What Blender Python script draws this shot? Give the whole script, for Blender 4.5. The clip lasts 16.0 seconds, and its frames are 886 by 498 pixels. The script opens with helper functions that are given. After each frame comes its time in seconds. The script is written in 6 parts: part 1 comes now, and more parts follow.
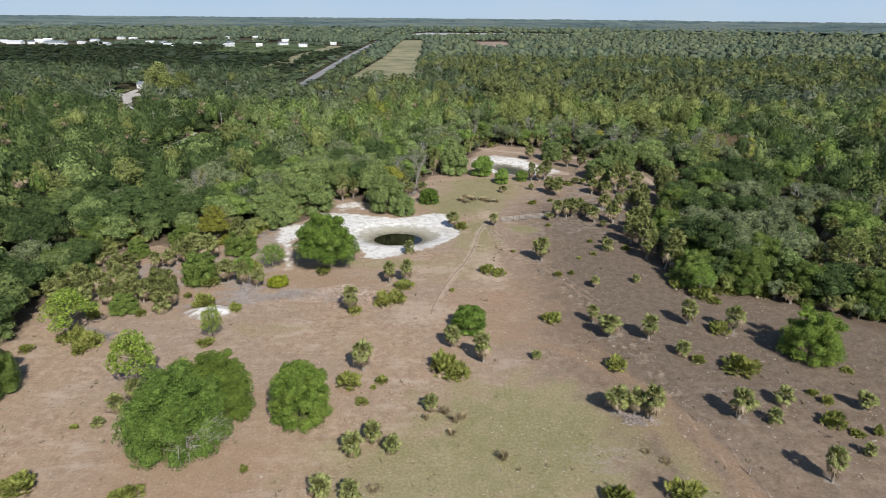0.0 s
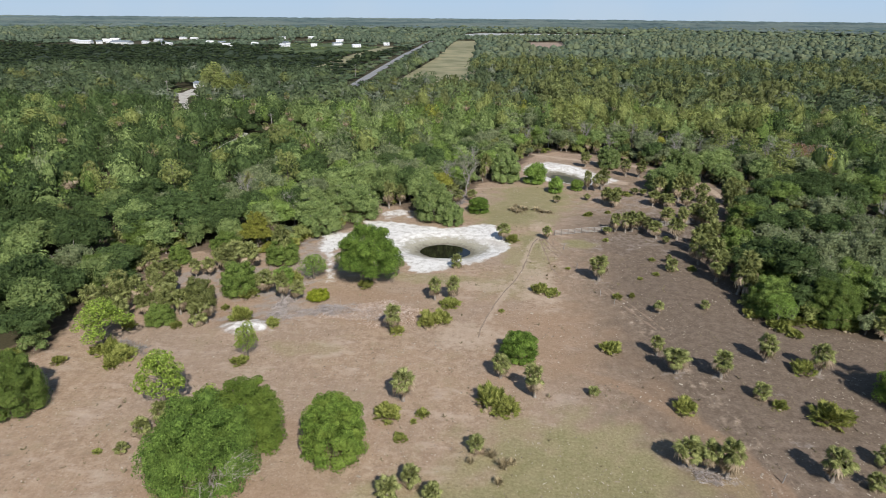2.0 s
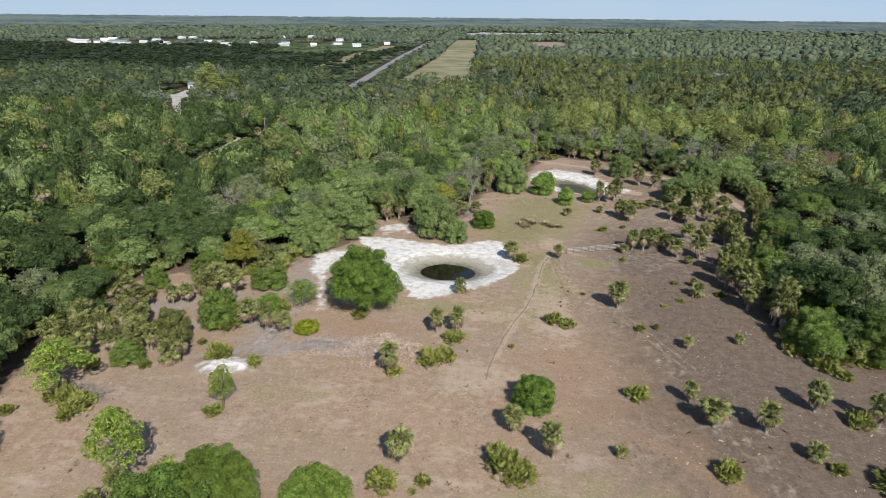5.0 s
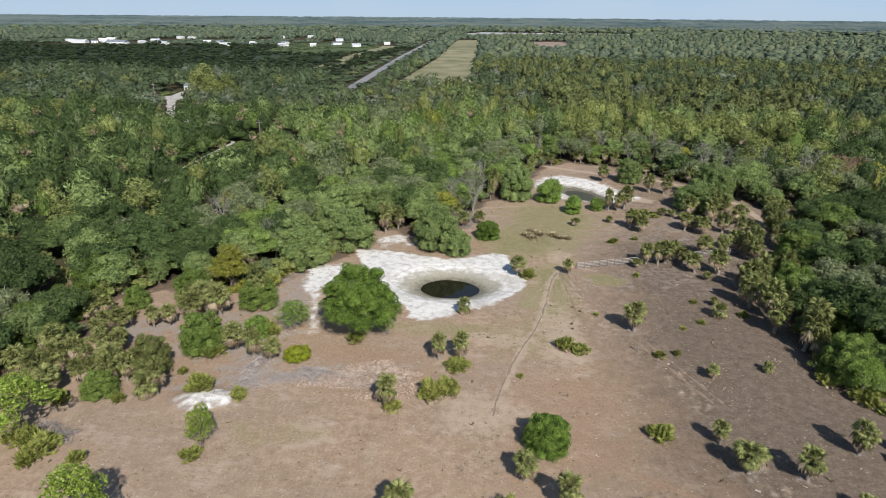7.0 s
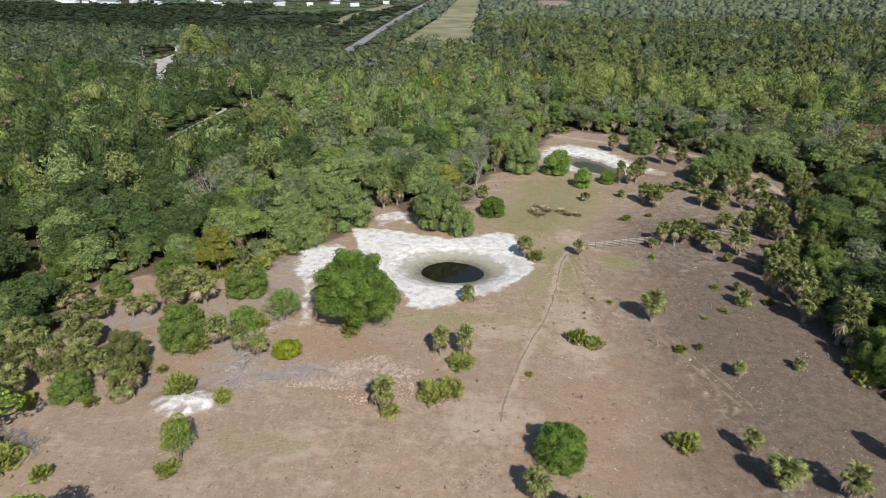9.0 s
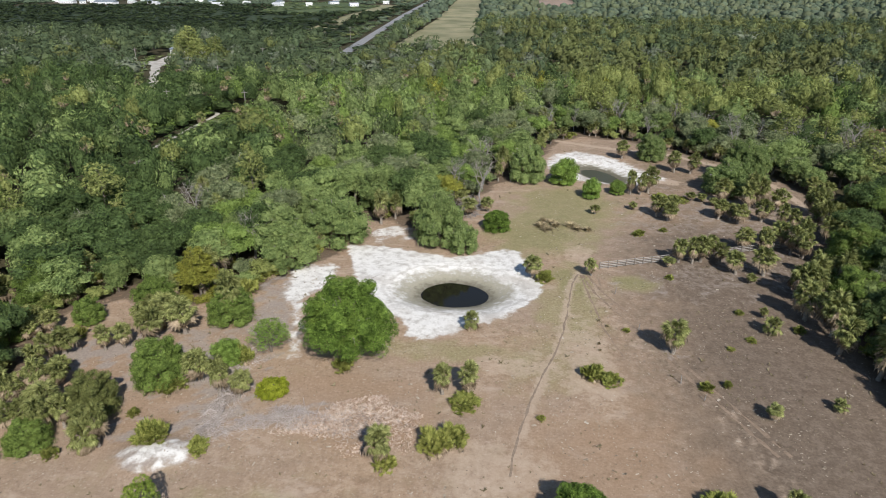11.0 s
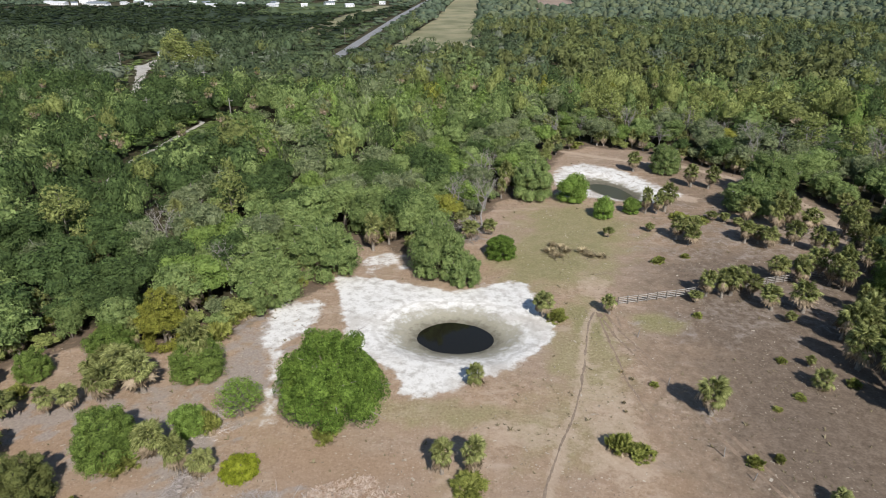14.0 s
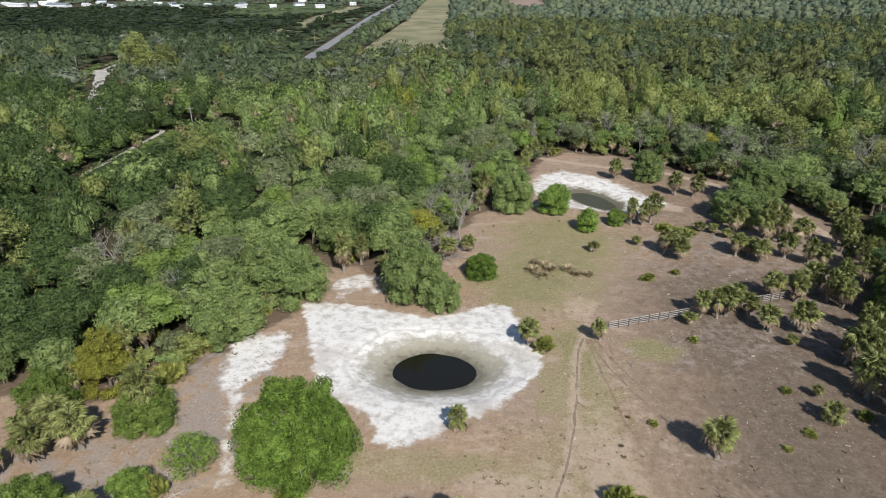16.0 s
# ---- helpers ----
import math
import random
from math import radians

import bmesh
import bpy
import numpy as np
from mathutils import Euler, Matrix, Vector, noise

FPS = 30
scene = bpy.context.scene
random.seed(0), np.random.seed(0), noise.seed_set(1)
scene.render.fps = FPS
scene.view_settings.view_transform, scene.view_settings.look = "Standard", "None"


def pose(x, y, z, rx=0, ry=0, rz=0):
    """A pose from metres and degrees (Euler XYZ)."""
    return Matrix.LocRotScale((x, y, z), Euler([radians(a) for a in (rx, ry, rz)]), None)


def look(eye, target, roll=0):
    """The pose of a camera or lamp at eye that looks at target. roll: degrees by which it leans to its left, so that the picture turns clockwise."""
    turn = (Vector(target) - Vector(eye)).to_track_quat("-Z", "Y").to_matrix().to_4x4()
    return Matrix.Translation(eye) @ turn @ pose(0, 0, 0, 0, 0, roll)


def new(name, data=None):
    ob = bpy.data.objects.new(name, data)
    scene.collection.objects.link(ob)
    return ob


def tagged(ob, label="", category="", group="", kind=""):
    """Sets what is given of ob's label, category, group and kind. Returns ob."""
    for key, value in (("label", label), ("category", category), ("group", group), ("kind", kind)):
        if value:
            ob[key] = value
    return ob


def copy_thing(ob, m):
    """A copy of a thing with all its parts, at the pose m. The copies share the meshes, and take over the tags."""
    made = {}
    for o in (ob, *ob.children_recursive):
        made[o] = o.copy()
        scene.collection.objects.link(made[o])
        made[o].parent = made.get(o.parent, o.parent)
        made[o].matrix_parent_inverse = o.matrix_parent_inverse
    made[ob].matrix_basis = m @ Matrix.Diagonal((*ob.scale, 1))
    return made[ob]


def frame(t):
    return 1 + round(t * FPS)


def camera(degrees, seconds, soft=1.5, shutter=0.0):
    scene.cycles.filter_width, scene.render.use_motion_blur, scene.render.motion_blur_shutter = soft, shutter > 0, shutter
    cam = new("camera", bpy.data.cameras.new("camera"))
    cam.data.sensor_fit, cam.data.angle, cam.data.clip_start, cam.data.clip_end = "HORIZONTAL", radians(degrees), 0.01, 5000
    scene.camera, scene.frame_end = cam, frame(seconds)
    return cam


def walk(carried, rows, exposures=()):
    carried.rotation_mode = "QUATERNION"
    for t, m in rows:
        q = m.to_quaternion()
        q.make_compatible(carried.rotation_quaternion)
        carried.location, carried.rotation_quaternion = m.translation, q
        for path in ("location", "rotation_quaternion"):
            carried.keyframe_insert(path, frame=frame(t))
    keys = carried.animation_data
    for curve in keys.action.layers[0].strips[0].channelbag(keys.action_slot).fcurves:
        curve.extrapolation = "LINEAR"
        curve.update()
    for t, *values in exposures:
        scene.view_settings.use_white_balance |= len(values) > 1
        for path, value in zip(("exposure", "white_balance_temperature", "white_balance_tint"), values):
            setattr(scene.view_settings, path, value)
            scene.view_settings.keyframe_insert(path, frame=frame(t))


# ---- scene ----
# ---- the flight ----
ROWS = [
    (0, 0.00, -0.00, 50.00, 0.02, -20.86, 0.52),
    (0.5, -0.06, 2.15, 49.99, 0.66, -20.87, 0.52),
    (1, -0.18, 4.29, 49.99, 1.37, -20.88, 0.51),
    (1.5, -0.47, 6.35, 50.02, 3.69, -20.87, 0.49),
    (2, -0.65, 8.34, 50.01, 4.73, -20.86, 0.49),
    (2.5, -0.86, 10.46, 49.96, 4.74, -20.86, 0.51),
    (3, -1.09, 12.58, 49.99, 4.76, -20.89, 0.52),
    (5.5, -2.40, 23.17, 50.05, 4.80, -20.94, 0.52),
    (6, -2.67, 25.35, 50.00, 4.80, -20.95, 0.49),
    (6.5, -2.98, 27.59, 49.98, 4.80, -20.95, 0.48),
    (7, -3.21, 29.82, 50.00, 4.84, -20.95, 0.47),
    (7.5, -3.45, 32.07, 50.01, 4.87, -20.97, 0.44),
    (8, -3.67, 34.27, 49.97, 4.89, -21.64, 0.38),
    (8.2, -3.76, 35.17, 49.94, 4.89, -22.60, 0.37),
    (8.4, -3.86, 36.08, 49.93, 4.90, -23.55, 0.36),
    (8.7, -4.00, 37.45, 49.91, 4.91, -24.20, 0.35),
    (9.1, -4.18, 39.27, 49.88, 4.93, -24.35, 0.34),
    (10.5, -4.83, 45.65, 49.79, 4.98, -24.36, 0.29),
    (11, -5.08, 47.94, 49.83, 4.98, -24.38, 0.24),
    (11.5, -5.28, 50.26, 49.79, 4.99, -24.36, 0.22),
    (12, -5.52, 52.60, 49.78, 5.00, -24.38, 0.18),
    (12.5, -5.74, 54.97, 49.77, 5.00, -24.38, 0.13),
    (13, -5.96, 57.31, 49.79, 5.02, -24.40, 0.10),
    (13.5, -6.16, 59.46, 49.76, 5.04, -24.41, 0.06),
    (14, -6.36, 61.75, 49.81, 4.80, -24.40, -0.00),
    (14.5, -6.54, 64.05, 49.84, 4.21, -24.42, -0.05),
    (15, -6.75, 66.20, 49.88, 3.42, -24.41, -0.05),
    (15.5, -6.95, 68.31, 49.84, 2.73, -24.39, -0.04),
    (16, -7.07, 70.41, 49.76, 2.32, -24.36, -0.01),
]


def heading(x, y, z, yaw, pitch, roll):
    """A camera pose from its place and its yaw, pitch and roll in degrees."""
    a, b = radians(yaw), radians(pitch)
    eye = Vector((x, y, z))
    return look(eye, eye + Vector((-math.sin(a) * math.cos(b), math.cos(a) * math.cos(b), math.sin(b))), roll)


cam = camera(72.05, 16.0, soft=1.0)
walk(cam, [(t, heading(*row)) for t, *row in ROWS])

# ---- light ----
SUN_FROM = Vector((0.405, -0.914, math.tan(radians(41.0)))).normalized()  # towards the sun
sun = new("sun", bpy.data.lights.new("sun", "SUN"))
sun.data.energy, sun.data.angle, sun.data.color = 4.75, radians(0.6), (1.0, 0.96, 0.925)
sun.matrix_world = look((0, 0, 120), Vector((0, 0, 120)) - SUN_FROM)
world = bpy.data.worlds.new("world")
scene.world, world.use_nodes = world, True
sky = world.node_tree.nodes.new("ShaderNodeTexSky")
sky.sky_type, sky.sun_disc = "NISHITA", False
sky.sun_elevation, sky.sun_rotation = radians(41.0), math.atan2(SUN_FROM.x, SUN_FROM.y)
sky.air_density, sky.dust_density, sky.ozone_density, sky.altitude = 1.0, 0.3, 2.0, 0
world.node_tree.nodes["Background"].inputs["Strength"].default_value = 0.092
world.node_tree.links.new(sky.outputs["Color"], world.node_tree.nodes["Background"].inputs["Color"])
scene.view_settings.exposure = 0.22

rng = np.random.default_rng(11)


# ---- materials ----
class Nodes:
    """A small hand for wiring a material."""

    def __init__(self, name):
        self.mat = bpy.data.materials.new(name)
        self.mat.use_nodes = True
        self.tree = self.mat.node_tree
        self.bsdf = self.tree.nodes["Principled BSDF"]
        self.out = self.tree.nodes["Material Output"]

    def add(self, kind, **values):
        node = self.tree.nodes.new(kind)
        for key, value in values.items():
            setattr(node, key, value)
        return node

    def link(self, a, b):
        self.tree.links.new(a, b)

    def place(self):
        return self.add("ShaderNodeNewGeometry").outputs["Position"]

    def noise(self, scale, detail=4.0, rough=0.55, vector=None):
        node = self.add("ShaderNodeTexNoise")
        node.inputs["Scale"].default_value, node.inputs["Detail"].default_value = scale, detail
        node.inputs["Roughness"].default_value = rough
        self.link(vector or self.place(), node.inputs["Vector"])
        return node.outputs["Fac"]

    def ramp(self, fac, *stops):
        node = self.add("ShaderNodeValToRGB")
        while len(node.color_ramp.elements) < len(stops):
            node.color_ramp.elements.new(0.5)
        for element, (at, colour) in zip(node.color_ramp.elements, stops):
            element.position, element.color = at, (*colour, 1)
        self.link(fac, node.inputs["Fac"])
        return node.outputs["Color"]

    def mix(self, fac, a, b, blend="MIX"):
        node = self.add("ShaderNodeMix", data_type="RGBA", blend_type=blend)
        for socket, value in ((node.inputs[0], fac), (node.inputs[6], a), (node.inputs[7], b)):
            if isinstance(value, tuple):
                socket.default_value = (*value, 1)
            elif isinstance(value, (int, float)):
                socket.default_value = value
            else:
                self.link(value, socket)
        return node.outputs[2]

    def math(self, op, a, b=0.0):
        node = self.add("ShaderNodeMath", operation=op)
        for socket, value in zip(node.inputs, (a, b)):
            if isinstance(value, (int, float)):
                socket.default_value = value
            else:
                self.link(value, socket)
        return node.outputs[0]

    def step(self, value, low, high):
        node = self.add("ShaderNodeMapRange", interpolation_type="SMOOTHSTEP")
        self.link(value, node.inputs[0])
        node.inputs[1].default_value, node.inputs[2].default_value = low, high
        return node.outputs[0]

    def attribute(self, name):
        return self.add("ShaderNodeAttribute", attribute_name=name).outputs["Fac"]

    def bump(self, height, strength, distance):
        node = self.add("ShaderNodeBump")
        node.inputs["Strength"].default_value, node.inputs["Distance"].default_value = strength, distance
        self.link(height, node.inputs["Height"])
        self.link(node.outputs["Normal"], self.bsdf.inputs["Normal"])

    def done(self, colour=None, rough=0.8, gloss=0.3):
        if colour is not None:
            self.link(colour, self.bsdf.inputs["Base Color"])
        self.bsdf.inputs["Roughness"].default_value = rough
        self.bsdf.inputs["Specular IOR Level"].default_value = gloss
        return self.mat


def foliage(name, dark, mid, light, patch=0.10, tint=(0.10, 0.11, 0.03), through_light=0.18, spread=0.24, grain=1.6, bump=0.7, ragged=3.2):
    """Leaves: colour differs within a spray, from spray to spray, from plant to plant and over patches of ground."""
    n = Nodes(name)
    where = n.place()
    leaf = n.add("ShaderNodeNewGeometry").outputs["Random Per Island"]
    plant = n.add("ShaderNodeObjectInfo").outputs["Random"]
    tree = n.attribute("tree")  # one value for each tree of a joined wood
    own = n.math("ADD", tree, n.math("MULTIPLY", plant, n.math("LESS_THAN", tree, 0.01)))
    hue, tone = n.math("FRACT", n.math("MULTIPLY", own, 7.31)), n.math("FRACT", n.math("MULTIPLY", own, 23.7))
    patches = n.noise(patch, 2.0, 0.55, where)
    fine = n.noise(grain, 6.0, 0.78, where)
    clump = n.noise(0.42 * grain, 3.0, 0.6, where)
    mixed = n.math("ADD", n.math("MULTIPLY", leaf, 0.44), n.math("ADD", n.math("MULTIPLY", n.step(fine, 0.38, 0.62), 0.26), n.math("MULTIPLY", n.step(clump, 0.40, 0.60), 0.30)))
    colour = n.ramp(mixed, (0.10, tuple(0.46 * c for c in dark)), (0.47, mid), (0.88, tuple(1.3 * c for c in light)))
    lean = n.math("ADD", n.math("MULTIPLY", hue, 0.7), n.math("MULTIPLY", n.step(patches, 0.40, 0.66), 0.3 if patch > 0.05 else 0.8))
    colour = n.mix(n.math("MULTIPLY", n.step(lean, 0.35, 0.95), spread), colour, tint, "MIX")
    colour = n.mix(n.math("MULTIPLY", n.step(tone, 0.35, 1.0), 0.46), colour, tuple(0.5 * c for c in mid))
    colour = n.mix(n.math("MULTIPLY", n.step(n.math("SUBTRACT", 1.0, tone), 0.72, 1.0), 0.22), colour, tuple(1.1 * c for c in light))
    n.bump(fine, bump, 0.8 / grain)
    n.done(colour, 0.6, 0.10)
    glow = n.add("ShaderNodeBsdfTranslucent")
    n.link(colour, glow.inputs["Color"])
    both = n.add("ShaderNodeMixShader")
    both.inputs[0].default_value = through_light
    n.link(n.bsdf.outputs[0], both.inputs[1])
    n.link(glow.outputs[0], both.inputs[2])
    if ragged:  # gaps between the single leaves of a spray
        gap = n.add("ShaderNodeBsdfTransparent")
        cut = n.add("ShaderNodeMixShader")
        n.link(n.step(n.noise(ragged, 2.0, 0.6, where), 0.430, 0.450), cut.inputs[0])
        n.link(gap.outputs[0], cut.inputs[1])
        n.link(both.outputs[0], cut.inputs[2])
        n.link(cut.outputs[0], n.out.inputs["Surface"])
    else:
        n.link(both.outputs[0], n.out.inputs["Surface"])
    return n.mat


def rough_stuff(name, a, b, scale=6.0, rough=0.85, relief=0.4, depth=0.03, patch=0.7):
    """Bark, dead wood, weathered boards, plaster: two scales of variation and a fine relief."""
    n = Nodes(name)
    fine = n.noise(scale, 6.0, 0.65)
    broad = n.noise(patch, 3.0)
    colour = n.mix(n.step(fine, 0.3, 0.7), a, b)
    colour = n.mix(n.math("MULTIPLY", n.step(broad, 0.4, 0.7), 0.4), colour, tuple(0.7 * c for c in a))
    n.bump(fine, relief, depth)
    return n.done(colour, rough)


LEAF_OAK = foliage("oak_leaves", (0.109, 0.164, 0.050), (0.187, 0.254, 0.084), (0.256, 0.318, 0.113), tint=(0.247, 0.288, 0.108))
LEAF_BRIGHT = foliage("bright_oak_leaves", (0.065, 0.112, 0.020), (0.116, 0.187, 0.033), (0.199, 0.290, 0.059), tint=(0.257, 0.329, 0.065), patch=0.42, spread=0.65, ragged=4.5, grain=2.4)
LEAF_GREEN = foliage("green_oak_leaves", (0.061, 0.108, 0.024), (0.107, 0.179, 0.037), (0.189, 0.278, 0.062), tint=(0.210, 0.284, 0.063), patch=0.42, spread=0.5, ragged=4.5, grain=2.4)
LEAF_LIGHT = foliage("light_young_leaves", (0.170, 0.261, 0.056), (0.243, 0.353, 0.081), (0.323, 0.444, 0.110), tint=(0.290, 0.377, 0.093), through_light=0.45, ragged=3.6, grain=2.0)
LEAF_FRESH = foliage("fresh_oak_leaves", (0.120, 0.183, 0.044), (0.164, 0.240, 0.057), (0.231, 0.312, 0.084), tint=(0.210, 0.266, 0.074))
LEAF_DARK = foliage("dark_oak_leaves", (0.044, 0.074, 0.026), (0.067, 0.104, 0.034), (0.108, 0.156, 0.053), tint=(0.099, 0.133, 0.043))
LEAF_GREY = foliage("mossy_oak_leaves", (0.117, 0.149, 0.070), (0.164, 0.199, 0.093), (0.244, 0.276, 0.140), tint=(0.215, 0.236, 0.127))
LEAF_OLIVE = foliage("olive_leaves", (0.134, 0.154, 0.046), (0.179, 0.204, 0.063), (0.241, 0.266, 0.089), tint=(0.224, 0.216, 0.084), ragged=5.0, grain=3.0)
LEAF_BUSH = foliage("dense_bush_leaves", (0.095, 0.139, 0.031), (0.133, 0.193, 0.042), (0.209, 0.280, 0.071), tint=(0.176, 0.226, 0.059), ragged=5.0, grain=3.0)
LEAF_PINE = foliage("pine_needles", (0.148, 0.176, 0.054), (0.206, 0.238, 0.071), (0.291, 0.320, 0.107), tint=(0.272, 0.285, 0.107))
LEAF_PALE_PINE = foliage("pale_pine_needles", (0.184, 0.266, 0.048), (0.306, 0.412, 0.078), (0.467, 0.572, 0.123), tint=(0.424, 0.501, 0.101), through_light=0.45, ragged=3.0, grain=2.6)
LEAF_GOLD = foliage("turning_leaves", (0.130, 0.150, 0.026), (0.222, 0.236, 0.042), (0.330, 0.330, 0.066), tint=(0.290, 0.262, 0.052), grain=2.4, ragged=4.5)
LEAF_PALM = foliage("palm_fronds", (0.110, 0.130, 0.040), (0.205, 0.226, 0.074), (0.345, 0.358, 0.145), tint=(0.285, 0.280, 0.098), through_light=0.35, bump=0.2, grain=4.0, ragged=0)
LEAF_PALMETTO = foliage("palmetto_fronds", (0.125, 0.150, 0.034), (0.210, 0.235, 0.055), (0.340, 0.345, 0.105), tint=(0.33, 0.31, 0.08), through_light=0.3, bump=0.2, grain=4.0, ragged=0)
LEAF_YELLOW = foliage("yellow_green_leaves", (0.189, 0.232, 0.022), (0.275, 0.319, 0.029), (0.377, 0.406, 0.051), tint=(0.319, 0.319, 0.043))
LEAF_RUST = foliage("rusty_needles", (0.174, 0.094, 0.051), (0.246, 0.138, 0.080), (0.319, 0.203, 0.131), tint=(0.232, 0.131, 0.072))
# horizon canopy: the haze of the air is put into this blue-grey green
LEAF_FAR_HAZE = foliage("distant_canopy_hazed", (0.060, 0.092, 0.088), (0.074, 0.108, 0.102), (0.098, 0.134, 0.122), patch=0.0022, tint=(0.175, 0.205, 0.172), spread=0.7, grain=0.02, bump=0.0, ragged=0)
# cloud shadow over the far west, painted as very dark leaves
LEAF_CLOUD_SHADE = foliage("cloud_shaded_scrub_leaves", (0.024, 0.038, 0.018), (0.034, 0.051, 0.023), (0.056, 0.076, 0.033), tint=(0.046, 0.066, 0.028), patch=0.01, grain=0.4, ragged=0)
# the wood's leaves again, bluer and flatter: distance haze mixed into the colour
HAZED_FAR_LEAVES = [foliage("far_" + name, tuple(1.2 * c for c in mid), mid, tuple(1.08 * c for c in mid), patch=0.02, tint=tint, spread=0.4, grain=0.95, bump=1.0, ragged=0) for name, mid, tint in (
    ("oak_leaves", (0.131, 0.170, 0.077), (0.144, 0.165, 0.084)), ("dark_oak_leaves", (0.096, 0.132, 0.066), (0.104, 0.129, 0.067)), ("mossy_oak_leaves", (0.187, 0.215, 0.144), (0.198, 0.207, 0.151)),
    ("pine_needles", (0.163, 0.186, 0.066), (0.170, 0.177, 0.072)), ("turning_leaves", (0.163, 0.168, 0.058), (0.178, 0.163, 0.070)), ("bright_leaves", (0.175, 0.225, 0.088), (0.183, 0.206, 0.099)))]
# leaves of the farthest woods, with the plain's bluish haze in their base colour
HAZED_PLAIN_LEAVES = [foliage("plain_" + name, tuple(1.4 * c for c in mid), mid, tuple(0.98 * c for c in mid), patch=0.004, tint=tint, spread=0.5, grain=0.3, bump=0.0, ragged=0) for name, mid, tint in (
    ("oak_leaves", (0.110, 0.144, 0.090), (0.146, 0.174, 0.112)), ("dark_oak_leaves", (0.088, 0.120, 0.076), (0.112, 0.140, 0.092)), ("pine_needles", (0.130, 0.156, 0.084), (0.160, 0.176, 0.106)))]
DEAD_FROND = foliage("dead_fronds", (0.184, 0.138, 0.086), (0.276, 0.213, 0.138), (0.391, 0.310, 0.218), tint=(0.230, 0.161, 0.103), through_light=0.1, ragged=0)
DRY_GRASS = foliage("dry_grass", (0.224, 0.176, 0.097), (0.346, 0.281, 0.163), (0.467, 0.386, 0.244), tint=(0.311, 0.260, 0.134), through_light=0.25, bump=0.2, ragged=0)
LITTER = foliage("dead_litter", (0.17, 0.135, 0.075), (0.26, 0.215, 0.125), (0.36, 0.305, 0.19), tint=(0.22, 0.19, 0.10), through_light=0.2, bump=0.2, ragged=0)
CHAFF = foliage("chaff", (0.14, 0.11, 0.08), (0.33, 0.27, 0.20), (0.47, 0.42, 0.34), tint=(0.30, 0.25, 0.18), through_light=0.1, bump=0.0, ragged=0)
BARK = rough_stuff("bark", (0.11, 0.09, 0.07), (0.22, 0.19, 0.155), 5.0)
PALM_BARK = rough_stuff("palm_bark", (0.17, 0.145, 0.115), (0.34, 0.30, 0.255), 7.0)
BLEACHED = rough_stuff("bleached_wood", (0.29, 0.245, 0.215), (0.55, 0.495, 0.455), 7.0)
DEADWOOD = rough_stuff("dead_grey_wood", (0.20, 0.178, 0.16), (0.38, 0.35, 0.325), 7.0)
CHIPS = rough_stuff("split_pale_wood", (0.30, 0.20, 0.135), (0.62, 0.52, 0.43), 2.0)
BOARD = rough_stuff("weathered_boards", (0.27, 0.25, 0.22), (0.44, 0.41, 0.37), 9.0)
POSTWOOD = rough_stuff("dark_post_wood", (0.14, 0.12, 0.10), (0.26, 0.23, 0.20), 9.0)
WHITE_WALL = rough_stuff("white_wall", (0.72, 0.72, 0.71), (0.82, 0.82, 0.81), 0.8, relief=0.1)
GREY_ROOF = rough_stuff("pale_roof", (0.50, 0.51, 0.53), (0.68, 0.69, 0.70), 0.7, relief=0.1)
SLATE_ROOF = rough_stuff("dull_blue_roof", (0.16, 0.19, 0.22), (0.25, 0.28, 0.31), 0.7, relief=0.1)
TARMAC = rough_stuff("old_tarmac", (0.20, 0.20, 0.20), (0.30, 0.30, 0.295), 0.6, relief=0.1)
SHELL_ROAD = rough_stuff("pale_shell_road", (0.32, 0.29, 0.24), (0.56, 0.53, 0.48), 0.7, relief=0.1, patch=0.15)
RUT = rough_stuff("trodden_soil", (0.195, 0.146, 0.106), (0.285, 0.220, 0.160), 3.0, patch=0.5)
PALE_TRACK = rough_stuff("dusty_soil", (0.195, 0.140, 0.098), (0.290, 0.216, 0.152), 2.0, patch=0.4)
FIELD = rough_stuff("mown_field", (0.155, 0.160, 0.078), (0.33, 0.292, 0.172), 0.03, relief=0.1, patch=0.006)
# scrub ground of that strip, its colour darkened for the cloud's shadow
SCRUB_CLOUD_SHADE = rough_stuff("cloud_shaded_scrub", (0.024, 0.038, 0.016), (0.048, 0.066, 0.026), 0.12, relief=0.8, depth=1.5, patch=0.02)
PASTURE = rough_stuff("green_pasture", (0.050, 0.078, 0.026), (0.110, 0.135, 0.048), 0.09, relief=0.1, patch=0.01)
BARE_FIELD = rough_stuff("bare_brown_field", (0.25, 0.18, 0.13), (0.34, 0.26, 0.20), 0.05, relief=0.1, patch=0.01)
PALE_FIELD = rough_stuff("pale_mine_sand", (0.26, 0.27, 0.25), (0.56, 0.56, 0.54), 0.03, relief=0.1, patch=0.008)


